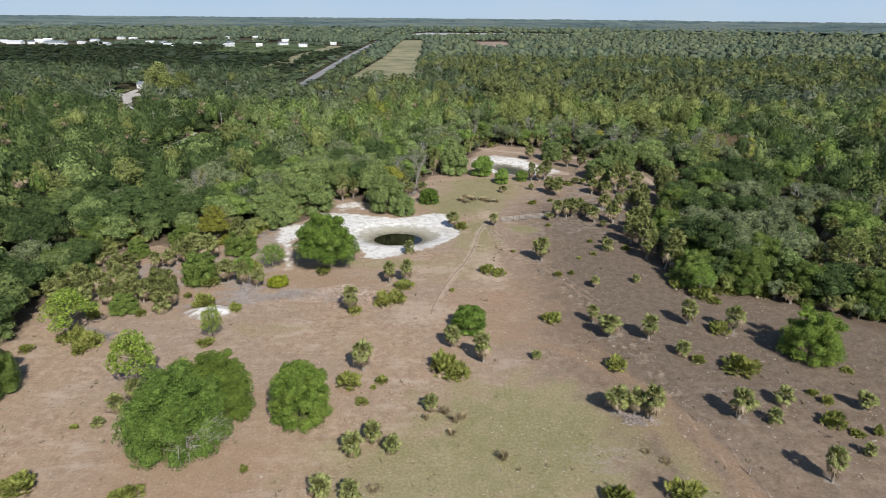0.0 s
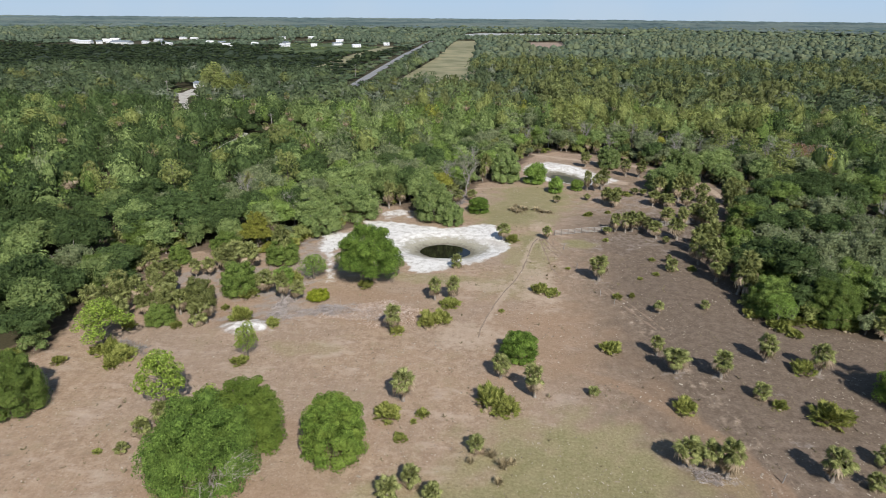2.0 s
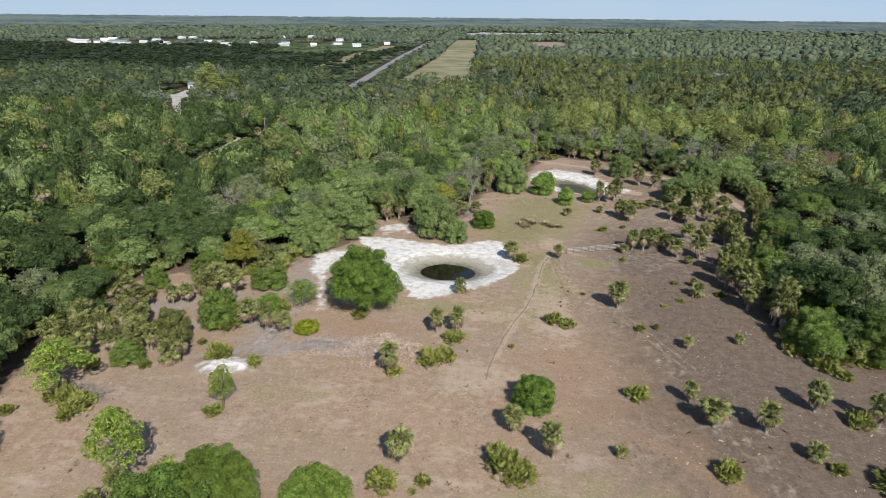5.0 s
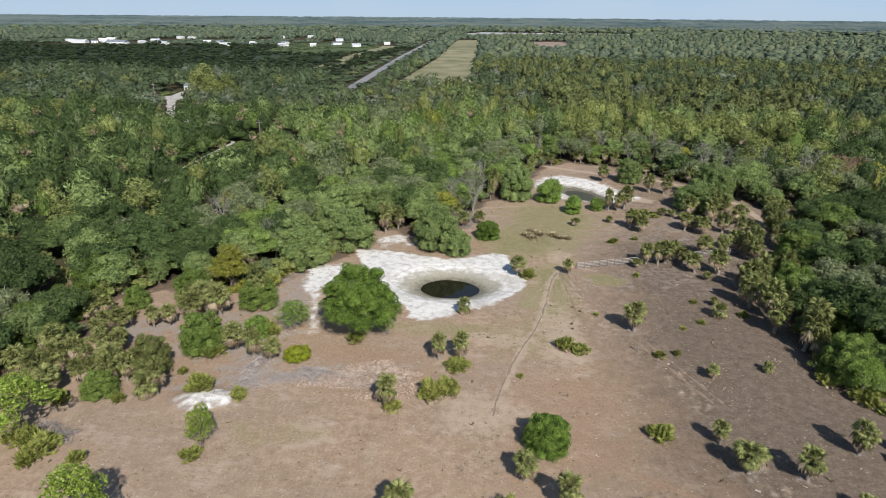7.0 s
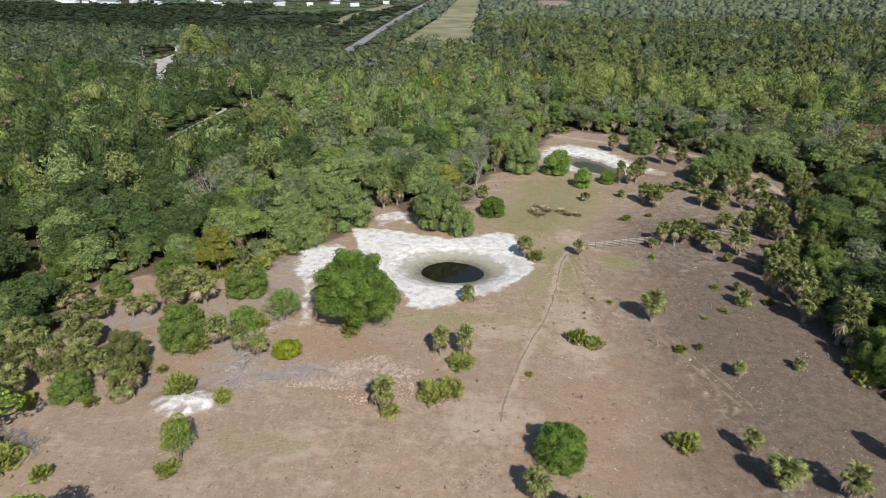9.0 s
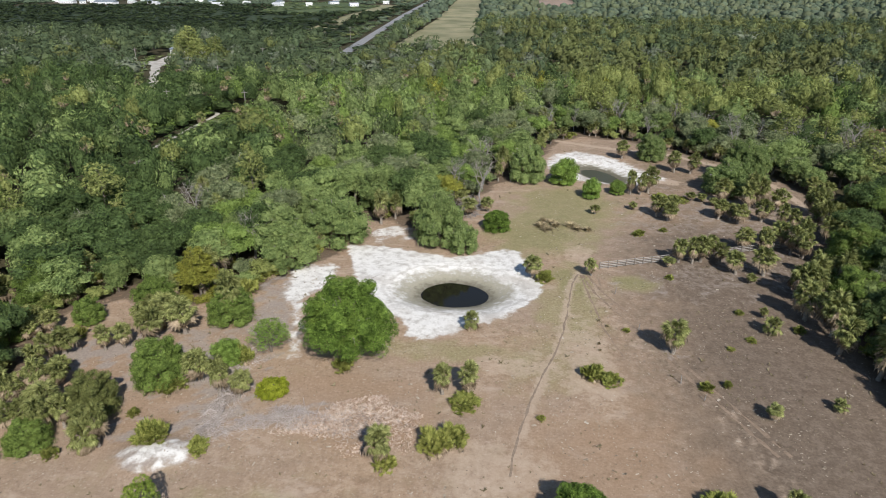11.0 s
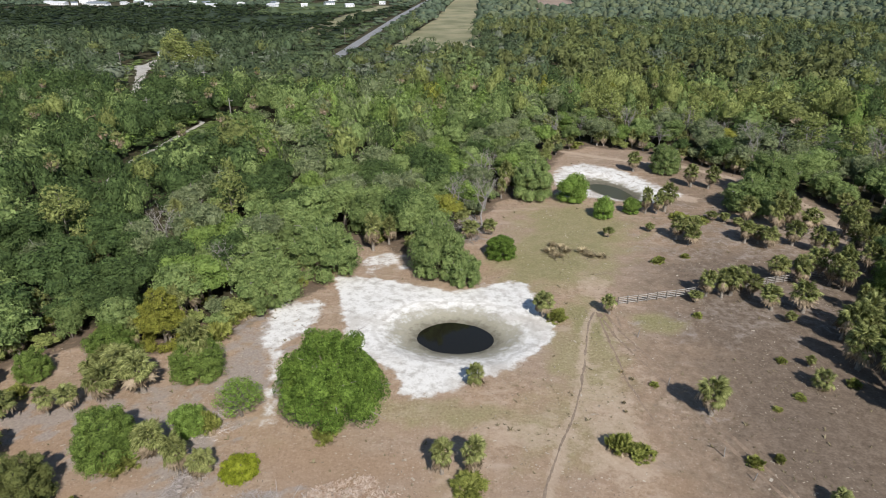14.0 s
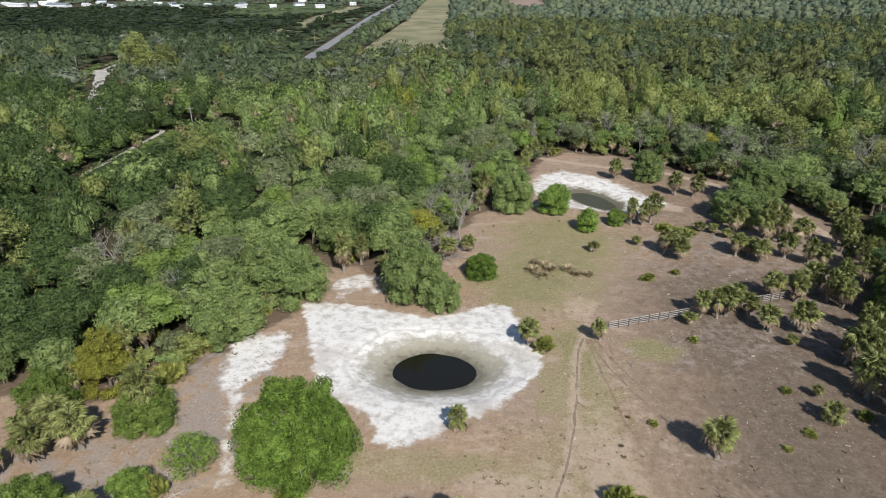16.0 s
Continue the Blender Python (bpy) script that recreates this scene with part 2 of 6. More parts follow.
def ground_material():
    n = Nodes("meadow_ground")
    where = n.place()
    grain = n.noise(2.6, 10.0, 0.78, where)
    clods = n.noise(0.75, 6.0, 0.65, where)
    broad = n.noise(0.11, 4.0, 0.6, where)
    wide = n.noise(0.035, 3.0, 0.5, where)
    soil = n.ramp(clods, (0.30, (0.236, 0.162, 0.105)), (0.5, (0.320, 0.228, 0.152)), (0.70, (0.410, 0.307, 0.214)))
    soil = n.mix(n.math("MULTIPLY", n.step(broad, 0.42, 0.66), 0.45), soil, (0.345, 0.240, 0.158))
    soil = n.mix(n.math("MULTIPLY", n.step(wide, 0.40, 0.62), 0.45), soil, (0.285, 0.218, 0.166))
    soil = n.mix(n.math("MULTIPLY", n.step(grain, 0.54, 0.64), 0.5), soil, (0.47, 0.405, 0.335))
    soil = n.mix(n.math("MULTIPLY", n.step(n.math("SUBTRACT", 1.0, grain), 0.53, 0.64), 0.55), soil, (0.15, 0.115, 0.082))

    straw = n.noise(0.22, 6.0, 0.7, where)
    soil = n.mix(n.math("MULTIPLY", n.step(straw, 0.50, 0.66), 0.35), soil, (0.285, 0.230, 0.140))
    drawn = n.add("ShaderNodeMapping")  # faint lines where cattle and wheels have gone, along the meadow
    n.link(where, drawn.inputs["Vector"])
    drawn.inputs["Scale"].default_value, drawn.inputs["Rotation"].default_value = (1.0, 0.14, 1.0), (0, 0, 0.22)
    drawn_wide = n.add("ShaderNodeMapping")
    n.link(where, drawn_wide.inputs["Vector"])
    drawn_wide.inputs["Scale"].default_value, drawn_wide.inputs["Rotation"].default_value = (0.45, 1.0, 1.0), (0, 0, 0.15)
    lines = n.noise(1.1, 5.0, 0.7, drawn.outputs["Vector"])
    soil = n.mix(n.math("MULTIPLY", n.step(lines, 0.54, 0.70), 0.16), soil, (0.42, 0.345, 0.265))
    soil = n.mix(n.math("MULTIPLY", n.step(n.math("SUBTRACT", 1.0, lines), 0.54, 0.70), 0.16), soil, (0.17, 0.128, 0.088))
    sweeps = n.noise(0.30, 4.0, 0.65, drawn_wide.outputs["Vector"])  # pale and dun sweeps a few paces wide
    soil = n.mix(n.math("MULTIPLY", n.step(sweeps, 0.52, 0.70), 0.42), soil, (0.500, 0.405, 0.320))
    soil = n.mix(n.math("MULTIPLY", n.step(n.math("SUBTRACT", 1.0, sweeps), 0.54, 0.72), 0.34), soil, (0.225, 0.168, 0.118))
    speck = n.noise(8.5, 5.0, 0.75, where)
    soil = n.mix(n.math("MULTIPLY", n.step(speck, 0.60, 0.70), 0.40), soil, (0.50, 0.45, 0.385))
    soil = n.mix(n.math("MULTIPLY", n.step(n.math("SUBTRACT", 1.0, speck), 0.58, 0.70), 0.42), soil, (0.105, 0.085, 0.062))

    def layer(base, name, low, high, jag, colour, strength=1.0):
        edge = n.math("ADD", n.attribute(name), n.math("MULTIPLY", n.math("SUBTRACT", jag, 0.5), 0.9))
        return n.mix(n.math("MULTIPLY", n.step(edge, low, high), strength), base, colour)

    dull = n.ramp(n.math("ADD", n.math("MULTIPLY", grain, 0.6), n.math("MULTIPLY", clods, 0.4)), (0.36, (0.088, 0.067, 0.049)), (0.5, (0.143, 0.109, 0.080)), (0.66, (0.226, 0.179, 0.137)))
    soil = layer(soil, "dull", 0.05, 0.9, straw, dull, 0.94)
    grass = n.ramp(grain, (0.36, (0.176, 0.156, 0.072)), (0.64, (0.335, 0.296, 0.160)))
    soil = layer(soil, "grass", 0.30, 0.95, straw, grass, 0.8)
    green = n.ramp(grain, (0.3, (0.105, 0.115, 0.036)), (0.7, (0.190, 0.190, 0.075)))
    soil = layer(soil, "grass", 0.75, 1.20, n.noise(0.5, 6.0, 0.7, where), green, 0.42)
    litter = n.ramp(clods, (0.3, (0.085, 0.062, 0.042)), (0.7, (0.16, 0.12, 0.085)))
    rust = n.ramp(grain, (0.3, (0.210, 0.135, 0.082)), (0.7, (0.365, 0.250, 0.162)))
    soil = layer(soil, "rust", 0.25, 0.95, broad, rust, 0.58)
    soil = layer(soil, "litter", 0.35, 0.65, clods, litter)
    ash = n.ramp(grain, (0.3, (0.215, 0.180, 0.152)), (0.7, (0.365, 0.318, 0.276)))
    soil = layer(soil, "ash", 0.40, 0.75, clods, ash, 0.85)
    track = n.ramp(grain, (0.3, (0.36, 0.27, 0.19)), (0.7, (0.47, 0.38, 0.29)))
    soil = layer(soil, "track", 0.40, 0.85, clods, track, 0.8)
    rut = n.ramp(grain, (0.3, (0.15, 0.115, 0.085)), (0.7, (0.24, 0.19, 0.145)))
    soil = layer(soil, "rut", 0.45, 0.80, clods, rut, 0.8)
    swept = n.add("ShaderNodeMapping")
    n.link(where, swept.inputs["Vector"])
    swept.inputs["Scale"].default_value, swept.inputs["Rotation"].default_value = (1.0, 1.15, 1.0), (0, 0, 0.35)
    streak = n.noise(0.6, 10.0, 0.72, swept.outputs["Vector"])
    sand = n.ramp(streak, (0.36, (0.42, 0.395, 0.35)), (0.44, (0.55, 0.525, 0.48)), (0.52, (0.68, 0.66, 0.615)))
    grit = n.noise(1.9, 8.0, 0.8, where)
    sand = n.mix(n.math("MULTIPLY", n.step(grit, 0.56, 0.66), 0.55), sand, (0.34, 0.31, 0.265))
    sand = n.mix(n.math("MULTIPLY", n.step(n.noise(0.17, 5.0, 0.6, where), 0.50, 0.64), 0.60), sand, (0.42, 0.380, 0.33))
    rings = n.math("SINE", n.math("ADD", n.math("MULTIPLY", n.attribute("ring"), 46.0), n.math("MULTIPLY", n.noise(0.3, 4.0, 0.6, where), 9.0)))
    worn = n.math("MULTIPLY", n.step(rings, 0.3, 1.0), n.step(n.math("SUBTRACT", 1.0, n.attribute("ring")), 0.15, 0.5))
    sand = n.mix(n.math("MULTIPLY", worn, 0.5), sand, (0.37, 0.34, 0.29))
    sand = n.mix(n.math("MULTIPLY", n.step(n.math("SUBTRACT", 1.0, speck), 0.56, 0.68), 0.5), sand, (0.26, 0.24, 0.20))
    soil = layer(soil, "sand", 0.34, 0.70, streak, sand)
    bed = n.ramp(clods, (0.3, (0.20, 0.185, 0.13)), (0.7, (0.33, 0.305, 0.225)))
    soil = layer(soil, "bed", 0.35, 0.75, clods, bed, 0.9)
    mud = n.ramp(clods, (0.3, (0.10, 0.09, 0.065)), (0.7, (0.17, 0.155, 0.115)))
    soil = layer(soil, "mud", 0.40, 0.70, clods, mud)
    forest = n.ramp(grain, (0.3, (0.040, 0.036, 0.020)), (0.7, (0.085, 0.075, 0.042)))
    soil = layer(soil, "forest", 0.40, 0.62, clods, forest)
    height = n.math("ADD", n.math("MULTIPLY", clods, 1.0), n.math("MULTIPLY", grain, 0.5))
    n.bump(height, 0.45, 0.12)
    return n.done(soil, 0.95, 0.1)


GROUND = ground_material()


def water_material(name, colour, rough, gloss=0.5):
    n = Nodes(name)
    n.bsdf.inputs["Base Color"].default_value = (*colour, 1)
    n.bump(n.noise(2.5, 2.0), 0.04, 0.02)
    n.done(None, rough, gloss)
    return n.mat


WATER = water_material("dark_pond_water", (0.012, 0.011, 0.007), 0.08, 0.36)
MURKY = water_material("murky_green_water", (0.060, 0.060, 0.034), 0.3, 0.12)


def far_sky_material():
    """The low sky over the far plain, paler towards the ground."""
    n = Nodes("low_sky")
    height = n.add("ShaderNodeSeparateXYZ")
    n.link(n.place(), height.inputs[0])
    colour = n.ramp(n.step(height.outputs["Z"], 0.0, 420.0), (0.0, (0.43, 0.55, 0.68)), (0.35, (0.41, 0.55, 0.72)), (1.0, (0.34, 0.49, 0.71)))
    veil = n.noise(0.0012, 4.0, 0.5)
    colour = n.mix(n.math("MULTIPLY", n.step(veil, 0.45, 0.7), 0.3), colour, (0.50, 0.58, 0.67))
    glow = n.add("ShaderNodeEmission")
    glow.inputs["Strength"].default_value = 0.95
    n.link(colour, glow.inputs["Color"])
    n.link(glow.outputs[0], n.out.inputs["Surface"])
    return n.mat


LOW_SKY = far_sky_material()


# ---- mesh helpers ----
def mesh_of(name, verts, faces, material, smooth=False):
    """A mesh from an array of vertices and one of faces, all with the same number of corners."""
    verts, faces = np.asarray(verts, np.float32), np.asarray(faces, np.int32)
    me = bpy.data.meshes.new(name)
    k = faces.shape[1]
    me.vertices.add(len(verts))
    me.vertices.foreach_set("co", verts.ravel())
    me.loops.add(faces.size)
    me.loops.foreach_set("vertex_index", faces.ravel())
    me.polygons.add(len(faces))
    me.polygons.foreach_set("loop_start", np.arange(0, faces.size, k, dtype=np.int32))
    me.polygons.foreach_set("loop_total", np.full(len(faces), k, np.int32))
    me.polygons.foreach_set("use_smooth", np.full(len(faces), smooth))
    me.update(calc_edges=True)
    me.validate()
    me.materials.append(material)
    return me


def part(name, me, parent, label=""):
    ob = new(name, me)
    ob.parent = parent
    return tagged(ob, label) if label else ob


def joined(pieces):
    """Several (vertices, faces) as one."""
    verts, faces, n = [], [], 0
    for v, f in pieces:
        verts.append(np.asarray(v, float).reshape(-1, 3))
        faces.append(np.asarray(f, int) + n)
        n += len(verts[-1])
    return np.concatenate(verts), np.concatenate(faces)


def unit(v):
    v = np.asarray(v, float)
    return v / np.maximum(np.linalg.norm(v, axis=-1, keepdims=True), 1e-9)


def tube(points, radii, sides=7):
    """A bent, tapered limb of quads along the points."""
    points = np.asarray(points, float)
    verts, faces = [], []
    for i, (p, r) in enumerate(zip(points, radii)):
        way = unit(points[min(i + 1, len(points) - 1)] - points[max(i - 1, 0)])
        a = unit(np.cross(way, (0.31, 0.95, 0.05)))
        b = np.cross(way, a)
        for k in range(sides):
            t = 2 * math.pi * k / sides
            verts.append(p + r * (math.cos(t) * a + math.sin(t) * b))
        if i:
            o = (i - 1) * sides
            faces += [(o + k, o + (k + 1) % sides, o + sides + (k + 1) % sides, o + sides + k) for k in range(sides)]
    return np.array(verts), np.array(faces)


def box(x, y, z, sx, sy, sz, turn=0.0):
    """A box with its base centre at x, y, z, turned about z (radians)."""
    c, s = math.cos(turn), math.sin(turn)
    verts = [(x + c * a * sx / 2 - s * b * sy / 2, y + s * a * sx / 2 + c * b * sy / 2, z + h * sz)
             for h in (0, 1) for a, b in ((-1, -1), (1, -1), (1, 1), (-1, 1))]
    faces = [(3, 2, 1, 0), (4, 5, 6, 7), (0, 1, 5, 4), (1, 2, 6, 5), (2, 3, 7, 6), (3, 0, 4, 7)]
    return np.array(verts), np.array(faces)


def leaves_on(lobes, count, size, r, low=-0.45, flat=0.34, shell=0.13, up=0.30):
    """Leaf sprays (kites) over the outside of a cluster of ellipsoid lobes, none deep inside a neighbour."""
    lobes = np.asarray(lobes, float)
    weight = (lobes[:, 3:] ** 2).sum(1)
    pick = r.choice(len(lobes), count * 2, p=weight / weight.sum())
    way = unit(r.normal(size=(count * 2, 3)))
    way[:, 2] = np.where(way[:, 2] < low, -way[:, 2], way[:, 2])
    reach = 1.0 + np.clip(shell * r.normal(size=(count * 2, 1)), -0.4, 0.13)
    at = lobes[pick, :3] + way * lobes[pick, 3:] * reach
    depth = np.concatenate([(((a[:, None] - lobes[None, :, :3]) / lobes[None, :, 3:]) ** 2).sum(-1).min(1) for a in np.array_split(at, 1 + len(at) * len(lobes) // 1000000)])
    at, way = at[depth > 0.62][:count], way[depth > 0.62][:count]
    normal = unit(way + flat * r.normal(size=at.shape) + (0, 0, up))
    side = unit(np.cross(normal, r.normal(size=at.shape)))
    ahead = np.cross(normal, side)
    s = size * r.uniform(0.6, 1.35, (len(at), 1))
    bend = normal * s * 0.16
    verts = np.stack([at - ahead * s * 0.66, at + side * s * 0.34 + bend, at + ahead * s * 0.66, at - side * s * 0.34 + bend], 1).reshape(-1, 3)
    return verts, np.arange(len(verts)).reshape(-1, 4)


def round_form(rings=6, sides=9, down=math.pi):
    """A unit ball of quads, or the part of it above the angle down (its poles are thin quads)."""
    verts = [(math.sin(down * i / rings) * math.cos(2 * math.pi * k / sides), math.sin(down * i / rings) * math.sin(2 * math.pi * k / sides), math.cos(down * i / rings))
             for i in range(rings + 1) for k in range(sides)]
    faces = [(i * sides + k, (i + 1) * sides + k, (i + 1) * sides + (k + 1) % sides, i * sides + (k + 1) % sides) for i in range(rings) for k in range(sides)]
    return np.array(verts) * 1.0 + 1e-4 * np.arange(len(verts))[:, None], np.array(faces)


BALL = round_form()
BALL_SMALL = round_form(4, 6)
BALL_TINY = round_form(3, 6)


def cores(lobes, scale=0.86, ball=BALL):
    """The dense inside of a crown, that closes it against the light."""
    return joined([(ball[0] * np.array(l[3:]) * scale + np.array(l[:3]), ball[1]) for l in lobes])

# ---- plan of the clearing ----
CLEARING = np.array([(-95, -60), (-86, 60), (-75, 84), (-70, 88), (-75, 98), (-70, 104), (-69, 113), (-74, 120), (-73, 128), (-66, 133), (-56, 130), (-50, 133), (-44, 138), (-41, 145),
                     (-36, 154), (-38, 172), (-28, 173), (-20, 166), (-10, 161), (-13, 177), (-11, 188), (-2, 203), (7, 222), (14, 245),
                     (24, 253), (38, 249), (50, 236), (60, 226), (70, 212), (72, 200), (74, 190), (79, 172), (76, 164), (68, 170), (60, 163), (54, 150), (51, 138),
                     (48, 122), (46, 110), (58, 107), (66, 103), (73, 97), (80, 92), (90, 80), (120, 20), (120, -60)], float)
SAND = np.array([(-34, 158), (-26.1, 157.2), (-20.1, 156), (-15.2, 154.6), (-13.0, 153.2), (-7.7, 156), (-2.5, 158.6), (0.5, 157.5), (1.8, 150.8), (4.2, 144.3),
                 (3.4, 139.9), (0.3, 135.6), (-3.5, 131.7), (-7.9, 128.6), (-11.3, 126.2), (-14.7, 124.6), (-17.6, 125), (-17.2, 128), (-19.8, 130.7), (-26, 135), (-30, 146)], float)
SAND_SPUR = np.array([(-42, 147), (-34.5, 149), (-32.8, 147.4), (-33.1, 139.4), (-36.0, 136.0), (-34.4, 129), (-31.5, 118), (-33.2, 117.5), (-35.2, 125), (-37.5, 132.5), (-39.9, 135.1), (-40.8, 141)], float)
SAND_BACK = np.array([(8.8, 221), (12, 230), (19, 235), (27, 231), (31.6, 226.5), (36.5, 216.3), (42, 208.5), (36, 201.5), (29.5, 201), (20, 203), (10, 207)], float)
POND, POND_R, POND_LEVEL = np.array((-11.2, 141.7)), np.array((5.9, 4.3)), -1.6
POND2, POND2_R, POND2_TURN = np.array((24.0, 213.5)), np.array((9.0, 4.6)), radians(-55)


PALM_MEADOW = [
    (-10.7, 112.1, 4.9, 3.4), (-7.3, 112.2, 5.2, 3.4), (-16.7, 99.2, 5.2, 4.1), (-11.9, 79.4, 5.6, 3.9), (1.6, 86.5, 4.1, 3.5),
    (6.4, 82, 5.6, 3.7), (21.6, 124.5, 6, 4.7), (2.5, 146.6, 4.6, 4.3), (13.1, 148.3, 3.6, 2.9), (30.3, 110.8, 2.5, 2.7),
    (42.7, 94.9, 5.2, 3.6), (49.5, 92.2, 5.3, 4), (28, 90.4, 4.5, 4.7), (26.3, 95.4, 3.8, 2.5), (34.3, 89.7, 4.8, 4),
    (24.1, 69.4, 4.5, 4.3), (27.8, 67.8, 5.7, 3.8), (39.7, 68.3, 4.8, 4.1), (58, 71.1, 2.9, 3.3), (45.4, 56.6, 5.4, 2.9),
    (-42.4, 70.8, 3.8, 3.5), (26.0, 69.2, 4.6, 3.4),
]
SHORT = [
    (-10.8, 60.7, 3, 3.5), (-8.6, 63.2, 2.8, 2.9), (-6, 61.1, 2.4, 2.6), (-13.4, 53.4, 2.9, 3.3), (-10, 53.1, 2.6, 3),
    (-7.6, 128.2, 3.1, 3.3), (37.8, 131.1, 2.9, 3.5), (38.2, 84.7, 2.5, 3), (47.4, 71.7, 2.8, 3.3), (44.1, 67.4, 2.2, 2.7),
    (52.6, 61.2, 1.7, 2.1), (-43.9, 68.9, 2.5, 2.9), (-50.4, 98.2, 4, 4.3), (-1.4, 69.7, 2.3, 2.8), (39.1, 113.2, 1.7, 2.3),
    (14.7, 83.1, 1.4, 2.1), (-44.6, 65.6, 1.3, 2.1),
]
SHRUB = [
    (-13.6, 75.7, 2, 4.3), (-8.8, 76.3, 1.1, 2.1), (-11.1, 71.3, 0.8, 2), (0.2, 79.8, 3.4, 4.8), (2.2, 78.1, 2.3, 4.2),
    (-10.8, 101.8, 3, 4.2), (-8.6, 103.1, 2.6, 4), (-15.9, 98.9, 1.5, 3.1), (-7.7, 110, 1.3, 4.5), (9.1, 117.5, 2.1, 3.3),
    (11.4, 116.7, 1.6, 3.3), (23.9, 116.1, 1.2, 2.1), (26.8, 117, 1.1, 1.4), (19.2, 96.3, 1.8, 3.8), (47.2, 92.5, 2.4, 3.5),
    (40.1, 82.9, 1.2, 2.4), (26.6, 80.7, 2.1, 3.6), (45.6, 80.2, 2.6, 5.8), (53, 74.2, 1, 1.6), (53.9, 72.1, 1.4, 1.9),
    (51.7, 67.2, 2.1, 3.4), (53.7, 65.2, 0.8, 2), (56.3, 65.2, 1.6, 1.5),
]
SHRUB2 = [
    (27.2, 53.6, 2.4, 4.8), (19.5, 53, 2.3, 3.7), (-47.4, 53.9, 2, 4.4), (-35, 52.8, 1.2, 4.1), (-61.2, 87.2, 1.9, 3.3),
    (-56.7, 86, 2.3, 4.6), (-57.2, 83.7, 1.4, 2.5), (-65.8, 84.1, 1.4, 2.3), (-43, 100, 1.7, 3.3), (-37.4, 99, 0.8, 2.3),
    (49.8, 107, 1.7, 4.6), (51.1, 104.1, 1.4, 3.2), (4.6, 145.8, 2, 3.7), (42.2, 131.9, 1.1, 2.1), (30.2, 126, 0.6, 1.3),
    (1.8, 108.1, 0.7, 1.1), (-9.8, 74.6, 0.7, 1), (-47.5, 65.3, 0.4, 1.3), (-23.1, 57.3, 1.1, 1.1), (62, 80.6, 0.6, 2.1),
    (-38.3, 86.7, 1.1, 3.1),
]
FAR = [
    (-10.6, 176, 3.7, 4.7), (-6.2, 179.1, 3, 3.4), (29.7, 193.1, 6, 5), (33.1, 195.7, 6.1, 4.8), (33.4, 178.8, 5.3, 6.9),
    (32.2, 227, 5, 4.3), (44.1, 214.5, 5.2, 4.2), (48.1, 213.5, 5.4, 4.2), (49.3, 191, 5.4, 4.6), (46.1, 179.3, 4.5, 6),
    (54.7, 185.7, 8.1, 6.5), (59.9, 185.5, 4.9, 4.7), (67.6, 182.7, 6.7, 6.1), (31.6, 155.4, 4.7, 5.2), (34.5, 156.3, 4.6, 4.7),
    (38, 157.1, 4.7, 5.4), (44.5, 162.4, 4.2, 4.5), (49, 161, 5.1, 5.2), (39.4, 151.6, 3.9, 3.7), (44.2, 151.4, 4.9, 4.8),
    (54.6, 160.4, 7, 5.9),
]
FAR2 = [
    (48, 142.5, 6.7, 6.5), (-29.2, 169.3, 6.6, 4.3), (48.3, 177, 4.1, 4.4), (53.9, 178.7, 4.6, 4.4), (58, 175, 5.1, 5),
    (65.2, 173, 7.1, 6.3), (63.8, 166.1, 6.7, 6), (54.6, 150.5, 5.9, 5.2), (52.9, 165.4, 4.7, 4.6), (46.4, 141.6, 6.4, 4.8), (46.6, 131.2, 6.6, 4.8), (45.4, 126.4, 5.6, 4.6),
    (47.6, 120.4, 6.4, 4.8), (44.8, 136.0, 6.0, 4.8), (49.8, 121.6, 7.4, 4.8),
]
FSHORT = [
    (27, 183.9, 2.1, 2.8), (18, 180.2, 2.2, 3.4), (28, 153.6, 1.9, 3.1), (40.6, 148, 1.9, 2.6), (38.3, 136, 1.3, 2),
    (44.7, 190.7, 2.2, 3.4), (42.4, 191.9, 2.1, 3.7), (46.5, 188.3, 1.9, 3.3),
]
FSHRUB = [
    (35, 136.8, 0.7, 1.7), (34.1, 128.8, 0.6, 1.8), (27, 148.5, 0.9, 1.7), (16, 129.7, 0.5, 1.4), (25.1, 168.3, 1, 2.5),
    (35.6, 192.1, 1.2, 4.9), (39.3, 191, 1.2, 4.4), (25.8, 168.8, 1.2, 2.3), (31, 171, 0.9, 1.9), (-29.2, 173.9, 1.3, 4),
]
TUFT = [
    (0.5, 68.9, 1.2, 1.8), (1.8, 67.1, 1.4, 1.9), (-2, 67.4, 1.2, 1.2), (1.3, 64.2, 1.1, 1.4), (2.9, 67.8, 1, 1.4),
    (7.5, 59.8, 1.4, 1.8), (-7.6, 54.6, 0.5, 1.7), (25.2, 61.4, 0.4, 1.3), (27.2, 59.7, 0.2, 1.8),
]
TUFT2 = [
    (5.3, 171.2, 1.1, 3.2), (6.5, 169.4, 0.9, 3.2), (8.5, 171.4, 1.2, 2.8), (7.7, 173.4, 1, 2.8), (11.7, 171.6, 1.2, 3),
    (13.1, 170, 0.9, 3), (15.1, 169.6, 1, 2.5), (12.2, 132.4, 0.4, 0.7), (13.3, 130.9, 0.3, 0.9), (11.3, 125.7, 0.4, 0.6),
    (11.2, 124, 0.3, 0.6), (6.1, 174.1, 1.1, 2.2),
]
